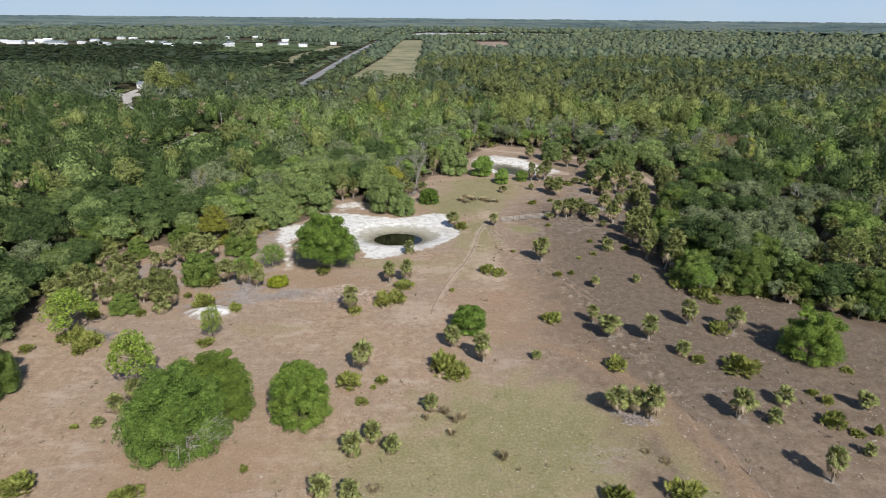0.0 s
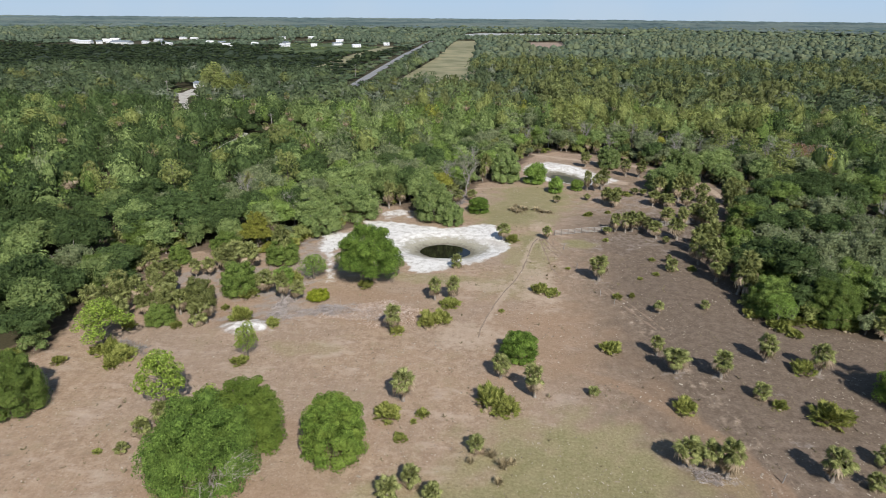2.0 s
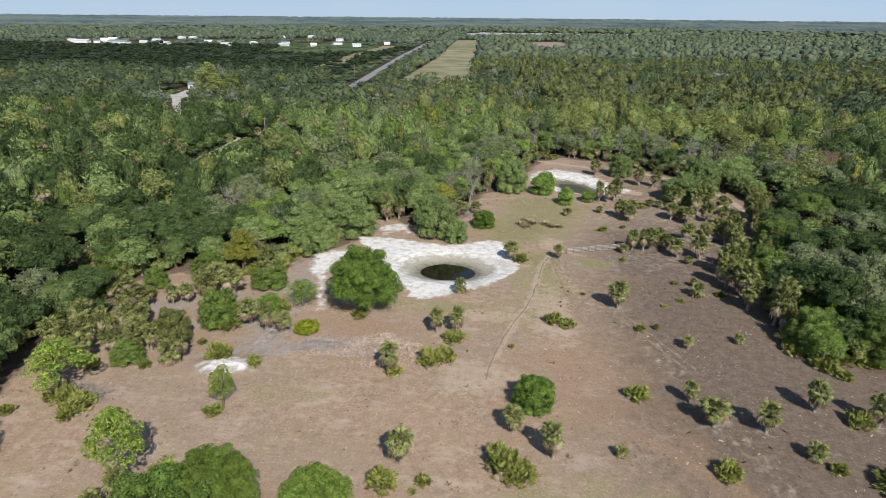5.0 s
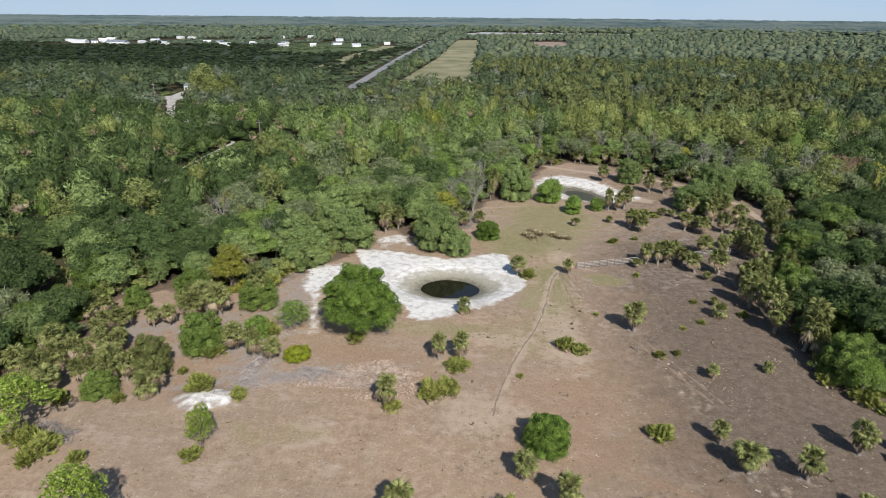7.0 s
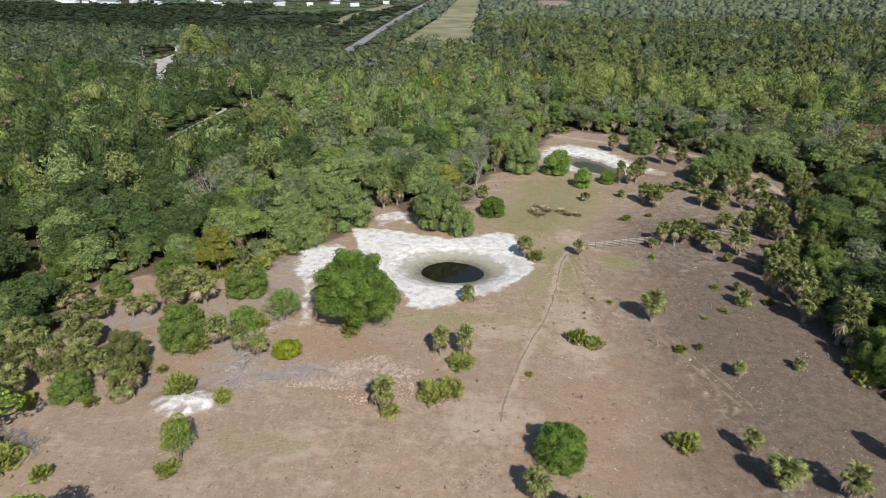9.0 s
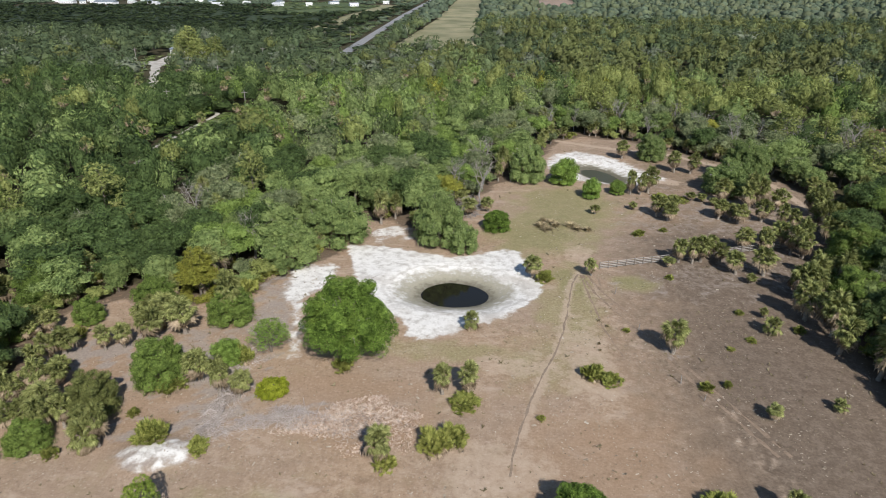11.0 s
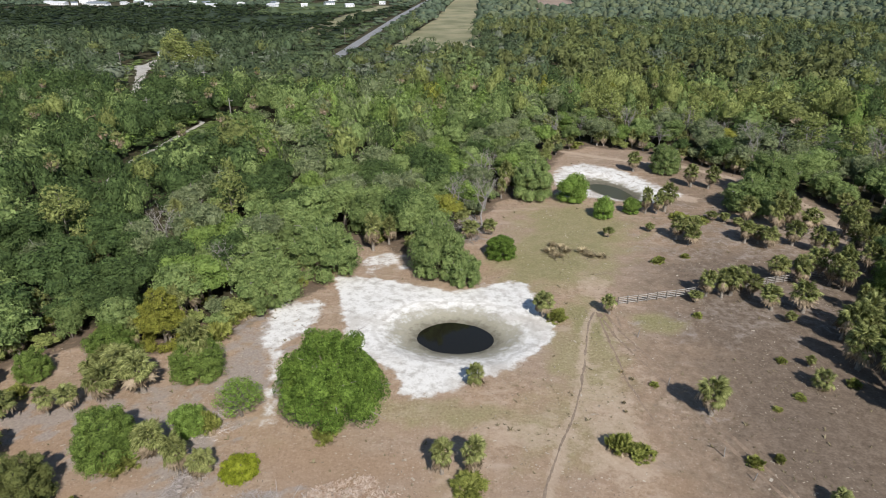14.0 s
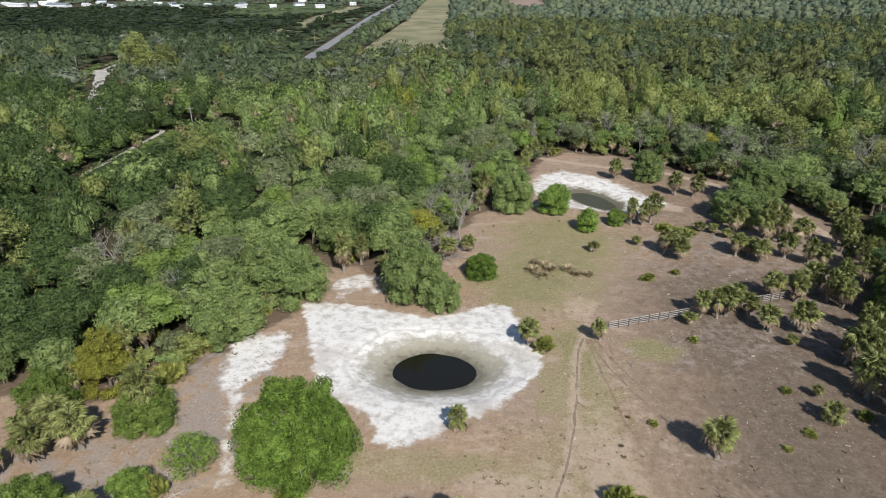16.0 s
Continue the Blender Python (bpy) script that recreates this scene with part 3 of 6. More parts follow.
LEFT_PALMS = [
    (-50.7, 98.3, 4.7, 4.9), (-56.6, 101.0, 4.8, 4.8), (-64.9, 112.1, 4.1, 4.8), (-65.1, 116.0, 3.4, 4.3), (-67.1, 99.6, 4.9, 4.4), (-64.4, 101.8, 5.0, 4.8), (-63.8, 105.8, 5.1, 4.8),
    (-61.6, 108.6, 4.0, 4.6), (-57.8, 102.6, 4.4, 3.9), (-60.2, 100.6, 4.6, 4.6), (-45.2, 127.6, 6.8, 4.4), (-43.0, 112.0, 4.0, 4.0),
    (-63.3, 96.6, 4.2, 3.8), (-37.8, 108.9, 4.9, 5.1), (-59, 117.8, 3.7, 4.7), (-72.1, 120, 3.7, 5.2), (-52.9, 122.3, 5.2, 7.6),
    (-95.7, 134.1, 3.2, 4.7), (-57.5, 124.4, 3.9, 5), (-69.5, 106.9, 4.7, 4.2), (-70.5, 100.6, 4.4, 4),
]
LEFT_LOW = [
    (-43.6, 100.3, 2.7, 4.1), (-51.4, 84.6, 1.6, 2.5), (-46.3, 109.8, 2.3, 4.3), (-66.3, 120.6, 1.7, 3.4), (-58.7, 86.2, 3.9, 2.8),
    (-57, 83.4, 2.2, 2.3), (-38.7, 116.5, 3.2, 2.6), (-61.4, 95.9, 1.9, 2.7), (-53.7, 96.7, 1.4, 2.1), (-48.2, 104.4, 1.1, 1.7),
    (-38, 99.9, 1.1, 2.5), (-24.7, 116, 1.9, 3.2),
]
EAST_OAKS = [(50.4, 112.5, 8.0, 9.0), (59.6, 110.5, 8.6, 10.0), (56.5, 123.5, 9.0, 10.0), (53.5, 140.0, 8.0, 9.0), (69.5, 106.5, 7.8, 9.5), (78.5, 100.0, 8.4, 10.0), (66.0, 118.0, 9.5, 10.0), (61.5, 155.0, 9.5, 11.0)]
LEFT_TREES = [
    (-57.1, 98.1, 3.8, 5.6), (-67.0, 124.8, 4.6, 5.0), (-75.8, 111, 7.5, 9.5), (-76.9, 118.4, 6.7, 8.7), (-77.1, 130.4, 7.9, 11),
]



def inside(points, poly):
    """Which points lie in the polygon, and how far each is from its outline."""
    x, y = points[:, 0], points[:, 1]
    hits = np.zeros(len(points), bool)
    far = np.full(len(points), 1e9)
    for (ax, ay), (bx, by) in zip(poly, np.roll(poly, -1, axis=0)):
        crosses = (ay > y) != (by > y)
        hits ^= crosses & (x < (bx - ax) * (y - ay) / (by - ay if by != ay else 1e-9) + ax)
        t = np.clip(((x - ax) * (bx - ax) + (y - ay) * (by - ay)) / ((bx - ax) ** 2 + (by - ay) ** 2), 0, 1)
        far = np.minimum(far, np.hypot(x - ax - t * (bx - ax), y - ay - t * (by - ay)))
    return hits, far


def along(points, line):
    """Distance of points from an open line."""
    line = np.asarray(line, float)
    far = np.full(len(points), 1e9)
    for (ax, ay), (bx, by) in zip(line[:-1], line[1:]):
        t = np.clip(((points[:, 0] - ax) * (bx - ax) + (points[:, 1] - ay) * (by - ay)) / ((bx - ax) ** 2 + (by - ay) ** 2), 0, 1)
        far = np.minimum(far, np.hypot(points[:, 0] - ax - t * (bx - ax), points[:, 1] - ay - t * (by - ay)))
    return far


def wobble(points, scale, seed=0.0):
    """Smooth noise of about -1 to 1 over the plan."""
    x, y = points[:, 0] * scale, points[:, 1] * scale
    return (np.sin(x * 1.7 + 1.3 * np.sin(y * 1.1 + seed) + seed) + np.sin(y * 1.9 + 1.5 * np.sin(x * 0.8 + 2 * seed)) + 0.6 * np.sin(2.9 * x - 2.3 * y + seed)) / 2.6


def blot(points, x, y, rx, ry, turn=0.0, rag=0.25, scale=0.5):
    """1 in the middle of a ragged oval and 0 outside; 0.5 on its rim."""
    c, s = math.cos(turn), math.sin(turn)
    dx, dy = points[:, 0] - x, points[:, 1] - y
    d = np.hypot((c * dx + s * dy) / rx, (-s * dx + c * dy) / ry)
    return np.clip(1.5 - d + rag * wobble(points, scale, x + y), 0, 1)


def pond_reach(points):
    return np.hypot(*((points - POND) / POND_R).T) * (1 + 0.05 * wobble(points, 0.35, 3.0))


def pond2_reach(points):
    c, s = math.cos(POND2_TURN), math.sin(POND2_TURN)
    dx, dy = (points - POND2).T
    return np.hypot((c * dx + s * dy) / POND2_R[0], (-s * dx + c * dy) / POND2_R[1]) * (1 + 0.06 * wobble(points, 0.3, 5.0))


def relief(points):
    """Height of the ground over the plan."""
    points = np.asarray(points, float).reshape(-1, 2)
    z = 0.10 * wobble(points, 0.12) + 0.05 * wobble(points, 0.5, 2.0)
    z = z - 2.95 * (1 - np.clip((pond_reach(points) - 0.25) / 2.05, 0, 1)) ** 1.35
    z = z - 2.2 * (1 - np.clip((pond2_reach(points) - 0.25) / 1.6, 0, 1)) ** 1.35
    z = z + 0.9 * np.clip(blot(points, -42.3, 98.2, 4.2, 2.4, rag=0.15) - 0.2, 0, 1)
    near = np.hypot(points[:, 0], points[:, 1] - 140) < 320
    return np.where(near, z, 0.0)


def on_ground(x, y):
    return float(relief([(x, y)])[0])


def build_ground():
    def line(low, high, fine, far_low, far_high):
        core = np.arange(low, high + 1e-6, fine)
        up, down, step = [core[-1]], [core[0]], fine
        while up[-1] < far_high:
            up.append(up[-1] + (step := step * 1.18))
        step = fine
        while down[-1] > far_low:
            down.append(down[-1] - (step := step * 1.18))
        return np.concatenate([down[:0:-1], core, up[1:]])

    xs, ys = line(-76, 82, 0.95, -4800, 4800), line(46, 254, 0.95, -1500, 4700)
    gx, gy = np.meshgrid(xs, ys)
    p = np.stack([gx.ravel(), gy.ravel()], 1)
    z = relief(p)
    verts = np.column_stack([p, z])
    nx = len(xs)
    i = (np.arange(len(ys) - 1)[:, None] * nx + np.arange(nx - 1)[None]).ravel()
    me = mesh_of("ground", verts, np.stack([i, i + 1, i + nx + 1, i + nx], 1), GROUND, True)

    isin, rim = inside(p, CLEARING)
    signed = np.where(isin, rim, -rim)
    reach, reach2 = pond_reach(p), pond2_reach(p)
    most = np.maximum.reduce
    layers = {}
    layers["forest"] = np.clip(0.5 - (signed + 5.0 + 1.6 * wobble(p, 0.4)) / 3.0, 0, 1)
    layers["litter"] = np.clip(0.45 - (signed - 1.0 + 1.5 * wobble(p, 0.3, 4.0)) / 5.0, 0, 0.62) * (p[:, 1] > 80)
    layers["grass"] = most([blot(p, 10, 64, 16, 15, 0.3), 0.9 * blot(p, -2, 58, 14, 9), blot(p, 5, 166, 13, 11, 0.4), blot(p, 20, 146, 5, 3.5), 0.95 * blot(p, 12, 186, 14, 15), blot(p, 9, 174, 13, 9),
                            blot(p, 9, 146, 4, 8), 0.8 * blot(p, 8, 136, 7, 15), 0.7 * blot(p, 3, 120, 8, 8), 0.75 * blot(p, -12, 122, 14, 3), 0.75 * blot(p, 30, 60, 2.6, 18, 0.12), 0.6 * blot(p, -30, 92, 9, 3)])
    layers["dull"] = np.clip((p[:, 0] - 1 - 0.08 * (p[:, 1] - 60)) / 27, 0, 1) * np.clip((190 - p[:, 1]) / 25, 0.5, 1) * np.clip(0.62 + (p[:, 1] - 60) / 90, 0.62, 1)
    layers["rust"] = most([blot(p, -19, 105, 8, 4.5), 0.9 * blot(p, -62, 115, 9, 12), 0.9 * blot(p, -46, 104, 5, 6), 0.8 * blot(p, -30, 57, 14, 8), 0.9 * blot(p, -23, 112, 10, 4), 0.8 * blot(p, -22, 72, 9, 4), 0.85 * blot(p, -35, 160, 5, 14, 0.2),
                           0.9 * blot(p, -12, 162, 9, 4), 0.8 * blot(p, 8, 100, 14, 16), 0.5 * blot(p, -43, 122, 6, 10), 0.7 * blot(p, 28, 72, 4, 22, 0.25),
                           1.15 * np.clip(1.25 - along(p, [(10, 91), (18.4, 86.3), (27.0, 79.0), (31.3, 72.7), (33.2, 65.4), (34.6, 60.0), (36, 50)]) / (1.6 + 0.7 * wobble(p, 0.5, 3.0)), 0, 1)])
    layers["ash"] = most([blot(p, -42.3, 97.8, 4.6, 2.2), 0.78 * blot(p, -38.5, 106, 4, 6, 0, 0.8, 1.1), 0.72 * blot(p, -22, 105.5, 6, 3, 0.1, 0.9, 1.5), 0.74 * blot(p, -28.5, 106, 5.5, 2.4, 0.15, 0.8, 1.2), 0.8 * blot(p, -42, 116, 6, 5, 0, 0.8, 0.9), 0.8 * blot(p, -61, 116.5, 8, 3.5, 0.3, 0.8, 0.8), 0.7 * blot(p, -46, 101.5, 6, 2, 0.2, 0.9, 1.0), 0.7 * blot(p, -39, 128, 4, 9, 0.3, 0.5, 0.8),
                          *(0.6 * blot(p, x, y, 0.45 * w, 0.4 * w, 0, 0.6, 1.4) for x, y, tall, w in PALM_MEADOW if x > 15),
                          0.66 * blot(p, -40, 138, 7, 8, 0.2, 0.8, 0.8), 0.62 * blot(p, -48, 119, 9, 12, 0.2, 0.9, 0.7), 0.50 * blot(p, 38, 151, 24, 11, 0.3, 0.6), 0.54 * blot(p, 48, 186, 20, 20, 0, 0.6), 0.50 * blot(p, 32, 176, 12, 12, 0, 0.6), 0.6 * blot(p, 41, 86, 2.4, 0.9), 0.6 * blot(p, 40, 75, 2.4, 1.0), 0.5 * blot(p, 20, 60, 7, 4)])
    path = [(11.0, 149.3), (8.4, 141.5), (7.2, 134), (6, 127.7), (4.1, 121.6), (1.7, 113.6), (-1.5, 101), (-3.6, 89), (-6.4, 75), (-11.8, 65.4), (-18, 55), (-24, 46)]
    wheel = [(11.8, 149.1), (12.6, 139), (14.9, 131.5), (18.5, 124), (24, 113.5), (29.9, 89.8), (33.4, 74), (35.9, 55), (36.5, 44)]
    back = [(77, 160), (72, 178), (68, 190), (67, 204), (60, 220), (48, 232), (31, 238), (15, 246)]
    d, w, b = along(p, path) + 0.35 * wobble(p, 0.25, 1.0), along(p, wheel), along(p, back)
    layers["track"] = most([np.clip(1.25 - np.abs(d) / 1.3, 0, 1) * np.clip((p[:, 1] - 60) / 60, 0.35, 0.80), np.clip(1.2 - np.abs(w - 1.0) / 0.6, 0, 1) * 0.6, np.clip(1.2 - w / 3.2, 0, 1) * 0.42 * (p[:, 1] > 70), np.clip(1.2 - b / 2.0, 0, 1),
                            blot(p, 22, 222, 12, 7, -0.5, 0.3), blot(p, 36, 208, 9, 4, -0.5), 0.72 * blot(p, 9, 121, 5, 14), 0.7 * blot(p, -4, 99, 9, 7), 0.66 * blot(p, 12, 158, 4, 5), 0.7 * blot(p, -2, 119, 10, 3)])
    layers["rut"] = most([0.4 * np.clip(1.35 - np.abs(d + 0.1) / 0.75, 0, 1) * (p[:, 1] > 110), np.clip(1.0 - np.abs(w - 2.2) / 0.5, 0, 1) * 0.8])
    def spill(poly, soft):
        within, edge = inside(p, poly)
        return np.clip(0.5 + (np.where(within, edge, -edge) + 0.55 * wobble(p, 1.1, 2.0) + 0.4 * wobble(p, 2.7, 5.0)) / soft, 0, 1)

    layers["sand"] = most([spill(SAND, 3.2), 0.80 * spill(SAND_SPUR, 3.5), 0.62 * blot(p, -26.2, 164.5, 5.0, 4.2, 0.4, 0.5), 0.66 * spill(SAND_BACK, 4.5),
                           0.62 * blot(p, 30, 206, 8, 2.2, -0.6, 0.5, 0.9), 0.8 * blot(p, 12, 206, 3, 3, 0, 0.5), 0.64 * blot(p, -41.8, 98.0, 4.8, 2.6, 0.1, 0.5, 1.6)])
    layers["bed"] = most([np.clip(1.6 - reach / 1.6, 0, 1), np.clip(1.5 - reach2 / 1.25, 0, 1)])
    layers["ring"] = np.clip(reach / 3.4, 0, 1)
    layers["mud"] = most([np.clip(1.6 - reach / 1.10, 0, 1), np.clip(1.55 - reach2 / 1.05, 0, 1)])
    for name, values in layers.items():
        me.attributes.new(name, "FLOAT", "POINT").data.foreach_set("value", values.astype(np.float32))
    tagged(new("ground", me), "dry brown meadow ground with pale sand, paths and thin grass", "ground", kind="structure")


build_ground()


def build_water(name, centre, radii, turn, level, material, label):
    sides = 48
    ring = np.array([(math.cos(2 * math.pi * k / sides), math.sin(2 * math.pi * k / sides)) for k in range(sides)]) * radii
    c, s = math.cos(turn), math.sin(turn)
    ring = ring @ np.array([(c, s), (-s, c)]) + centre
    bm = bmesh.new()
    top = [bm.verts.new((x, y, level)) for x, y in ring]
    bm.faces.new(top)
    me = bpy.data.meshes.new(name)
    bm.to_mesh(me)
    bm.free()
    me.materials.append(material)
    tagged(new(name, me), label, "water", kind="structure")


build_water("water", POND, POND_R * 1.25, 0.0, POND_LEVEL, WATER, "still dark water in a sandy dug pond")
build_water("water_back", POND2, POND2_R * 1.2, POND2_TURN, -1.35, MURKY, "still murky water in a shallow back pond")

# ---- what grows ----


def spread_lobes(r, wide, tall, n, low=0.28, squash=0.8, lump=(0.22, 0.42), even=False):
    """Lobes of a crown: wide across, its top at tall, n bulges round a middle one."""
    rad = wide / 2
    lobes = [(0, 0, tall * 0.52, rad * 0.54, rad * 0.54, tall * 0.34)]
    for k in range(n):
        t = 2.4 * k + r.uniform(0, 0.8)
        out = rad * math.sqrt((k + 0.6) / n) * 0.78
        size = rad * r.uniform(*lump)
        z = tall * (low + (0.95 - low) * math.sqrt(max(0.0, 1 - (out / rad) ** 2)) * r.uniform(0.84 if even else 0.55, 1.0)) - size * squash * 0.45
        push = r.uniform(0.97, 1.03) if even else r.uniform(0.86, 1.09) if n > 30 else 1.0
        lobes.append((push * out * math.cos(t), push * out * math.sin(t), max(z * push, size * 0.5), size, size * r.uniform(0.85, 1.15), size * squash))
    for k in range(0 if low <= 0.12 else 9, 18 if low < 0.18 and n > 14 else 0):
        t, size = 0.7 * k + r.uniform(0, 0.3), rad * r.uniform(0.24, 0.36)
        z = size * r.uniform(0.6, 1.0) if k < 9 else tall * r.uniform(0.30, 0.46)
        lobes.append((rad * 0.68 * math.cos(t), rad * 0.68 * math.sin(t), z, size, size, size * squash))
    return lobes


def sprigs(lobes, r, tall):
    """The bulges of a crown with small tufts over their outer sides, that break up its surface."""
    out = [tuple(lobes[0])] + [(*l[:3], l[3] * 0.94, l[4] * 0.94, l[5] * 0.94) for l in lobes[1:]]
    middle = np.array((0, 0, 0.42 * tall))
    for l in lobes[1:]:
        away = unit(np.array(l[:3]) - middle)
        for _ in range(4):
            way = unit(away * 0.75 + r.normal(size=3) * 0.62)
            size = l[3] * r.uniform(0.36, 0.55)
            spot = np.array(l[:3]) + way * np.array(l[3:]) * r.uniform(0.52, 0.80)
            out.append((spot[0], spot[1], max(spot[2], size * 0.6), size, size, size * 0.8))
    return out


def broad_tree(name, seed, wide, tall, count, leaf, material, bare=0, n=16, low=0.25, label="", skip_core=False, limbs=True, even=False):
    """A broadleaf tree: forked trunk with limbs to its bulges, and a crown of leaf sprays."""
    r = np.random.default_rng(seed)
    root = new(name)
    lobes = spread_lobes(r, wide, tall, n, low, lump=(0.13, 0.225) if n > 30 else (0.22, 0.42), even=even)
    fork = np.array((0.1, -0.1, tall * 0.24))
    trunk = tube([(0, 0, -0.3), (0.05, 0, tall * 0.1), fork, fork + (0.05, 0.1, tall * 0.2)], [0.033 * wide + 0.1, 0.024 * wide + 0.06, 0.021 * wide + 0.05, 0.03])
    part("trunk", mesh_of(name + "_trunk", *trunk, BARK, True), root)
    for l in lobes[1:10] if limbs else ():
        tip = np.array(l[:3])
        part("limb", mesh_of(name + "_limb", *tube([fork, fork * 0.4 + tip * 0.6 + (0, 0, 0.08 * tall), tip], [0.02 * wide + 0.04, 0.012 * wide + 0.02, 0.02], 5), BARK, True), root)
    tips = sprigs(lobes, r, tall) if n > 30 else lobes
    shell = [leaves_on(tips, count, leaf, r, flat=0.72, shell=0.15, up=0.12)]
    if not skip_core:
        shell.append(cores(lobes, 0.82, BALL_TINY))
    part("crown", mesh_of(name + "_leaves", *joined(shell), material), root)
    if bare:
        twigs = []
        for k in range(bare):
            l = lobes[r.integers(1, len(lobes))]
            way = unit(np.array(l[:3]) - (0, 0, tall * 0.3) + r.normal(size=3) * 0.6)
            base = np.array(l[:3]) + way * l[3] * 0.5
            mid = base + way * l[3] * 0.5 + r.normal(size=3) * 0.15
            twigs.append(tube([base, mid, mid + way * l[3] * 0.35 + r.normal(size=3) * 0.3], [0.06, 0.04, 0.012], 4))
        part("deadwood", mesh_of(name + "_twigs", *joined(twigs), DEADWOOD), root, "bleached leafless branches")["kind"] = "stuff"
    return tagged(root, label, "tree")


def pine_tree(name, seed, tall, wide, count, leaf, material, label=""):
    """A tall bare trunk with an open, tufted crown at its top."""
    r = np.random.default_rng(seed)
    root = new(name)
    lobes, wood = [], []
    part("trunk", mesh_of(name + "_trunk", *tube([(0, 0, -0.3), (0.1, 0.05, tall * 0.5), (0, 0.1, tall * 0.95)], [0.24, 0.18, 0.05]), BARK, True), root)
    tufts = 24 if count > 3000 else 13
    for k in range(tufts):
        z = tall * (0.40 + 0.57 * k / (tufts - 1))
        t, out = 2.4 * k + r.uniform(0, 1), wide / 2 * (1.05 - 0.75 * ((k / (tufts - 1)) ** 1.6)) * r.uniform(0.45, 0.9)
        tip = np.array((out * math.cos(t), out * math.sin(t), z + 0.3))
        size = wide * r.uniform(0.15, 0.24) * (0.78 if tufts > 13 else 1.0)
        lobes.append((*tip, size, size, size * 0.6))
        wood.append(tube([(0, 0.05, z - 0.6), tip * (0.6, 0.6, 1) - (0, 0, 0.2), tip], [0.07, 0.05, 0.02], 4))
    part("branchwork", mesh_of(name + "_wood", *joined(wood), BARK, True), root)["kind"] = "stuff"
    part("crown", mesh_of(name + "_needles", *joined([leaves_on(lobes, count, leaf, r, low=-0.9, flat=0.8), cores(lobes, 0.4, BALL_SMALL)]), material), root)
    return tagged(root, label, "pine tree")


def bare_tree(name, seed, tall, wide, material, label=""):
    """A leafless tree: a trunk that splits three times into fine twigs."""
    r = np.random.default_rng(seed)
    root = new(name)
    wood = []

    def grow(base, way, length, radius, level):
        mid = base + way * length * 0.5 + r.normal(size=3) * length * 0.06
        tip = base + way * length + r.normal(size=3) * length * 0.08
        wood.append(tube([base, mid, tip], [radius, radius * 0.8, radius * 0.55], 5 if level < 2 else 3))
        if level < 4:
            for _ in range(3 if level else 5):
                turn = unit(way + r.normal(size=3) * 0.62 + (0, 0, 0.12))
                grow(base + (tip - base) * r.uniform(0.55, 1.0), turn, length * r.uniform(0.5, 0.72), radius * 0.5, level + 1)

    grow(np.array((0, 0, -0.3)), np.array((0, 0, 1.0)), tall * 0.42, 0.16 * tall / 9, 0)
    v, f = joined(wood)
    v[:, :2] *= wide / max(np.ptp(v[:, 0]), 0.1)
    part("branchwork", mesh_of(name + "_wood", v, f, material), root)["kind"] = "stuff"
    return tagged(root, label, "bare tree")


def fan_mesh(name, material, petiole, blade, rays, droop, fold, r):
    """One fan leaf along +x: a stalk, then pointed blades spread like a fan, tips hanging."""
    verts, faces = [], []

    def kite(a, b, c, d):
        faces.append((len(verts), len(verts) + 1, len(verts) + 2, len(verts) + 3))
        verts.extend((a, b, c, d))

    w = 0.035 + 0.01 * blade
    kite((0, -w, 0), (petiole, -w * 0.7, 0.10 * petiole), (petiole, w * 0.7, 0.10 * petiole), (0, w, 0))
    hub = np.array((petiole, 0, 0.10 * petiole))
    for k in range(rays):
        q = (k / (rays - 1) - 0.5) * 2
        t = q * 1.75
        way = np.array((math.cos(t), math.sin(t), -fold * abs(q)))
        side = np.array((-math.sin(t), math.cos(t), 0.12 * (-1) ** k))
        length = blade * (1.0 - 0.22 * abs(q)) * r.uniform(0.88, 1.08)
        mid = hub + way * length * 0.52 - (0, 0, droop * 0.16 * length)
        tip = hub + way * length * 0.95 - (0, 0, droop * 0.62 * length)
        half = length * 1.25 / rays
        kite(hub, mid - side * half, tip, mid + side * half)
    return mesh_of(name, np.array(verts), np.array(faces), material)


def turned(x, y, z, way, spin, scale=1.0):
    """A pose whose x axis points along way."""
    a = Vector(way).normalized()
    b = Vector((0, 0, 1)).cross(a)
    b = b.normalized() if b.length > 1e-4 else Vector((0, 1, 0))
    c = a.cross(b)
    m = Matrix((a, b, c)).transposed().to_4x4()
    return Matrix.Translation((x, y, z)) @ m @ Matrix.Rotation(spin, 4, "X") @ Matrix.Scale(scale, 4)


def mesh_arrays(me):
    v = np.empty(len(me.vertices) * 3, np.float32)
    me.vertices.foreach_get("co", v)
    f = np.empty(len(me.loops), np.int32)
    me.loops.foreach_get("vertex_index", f)
    return v.reshape(-1, 3), f.reshape(-1, 4)


FRONDS = [fan_mesh("palm_frond", LEAF_PALM, 0.74, 0.50, 13, 0.80, 0.40, np.random.default_rng(k)) for k in range(3)]
FAR_FRONDS = [fan_mesh("palm_frond", LEAF_PALM, 0.74, 0.50, 10, 0.85, 0.42, np.random.default_rng(20 + k)) for k in range(3)]
OLD_FRONDS = [fan_mesh("old_palm_frond", DEAD_FROND, 0.55, 0.72, 10, 1.1, 0.4, np.random.default_rng(k)) for k in range(2)]
LOW_FRONDS = [fan_mesh("palmetto_frond", LEAF_PALMETTO, 0.60, 0.62, 11, 0.25, 0.05, np.random.default_rng(k)) for k in range(3)]


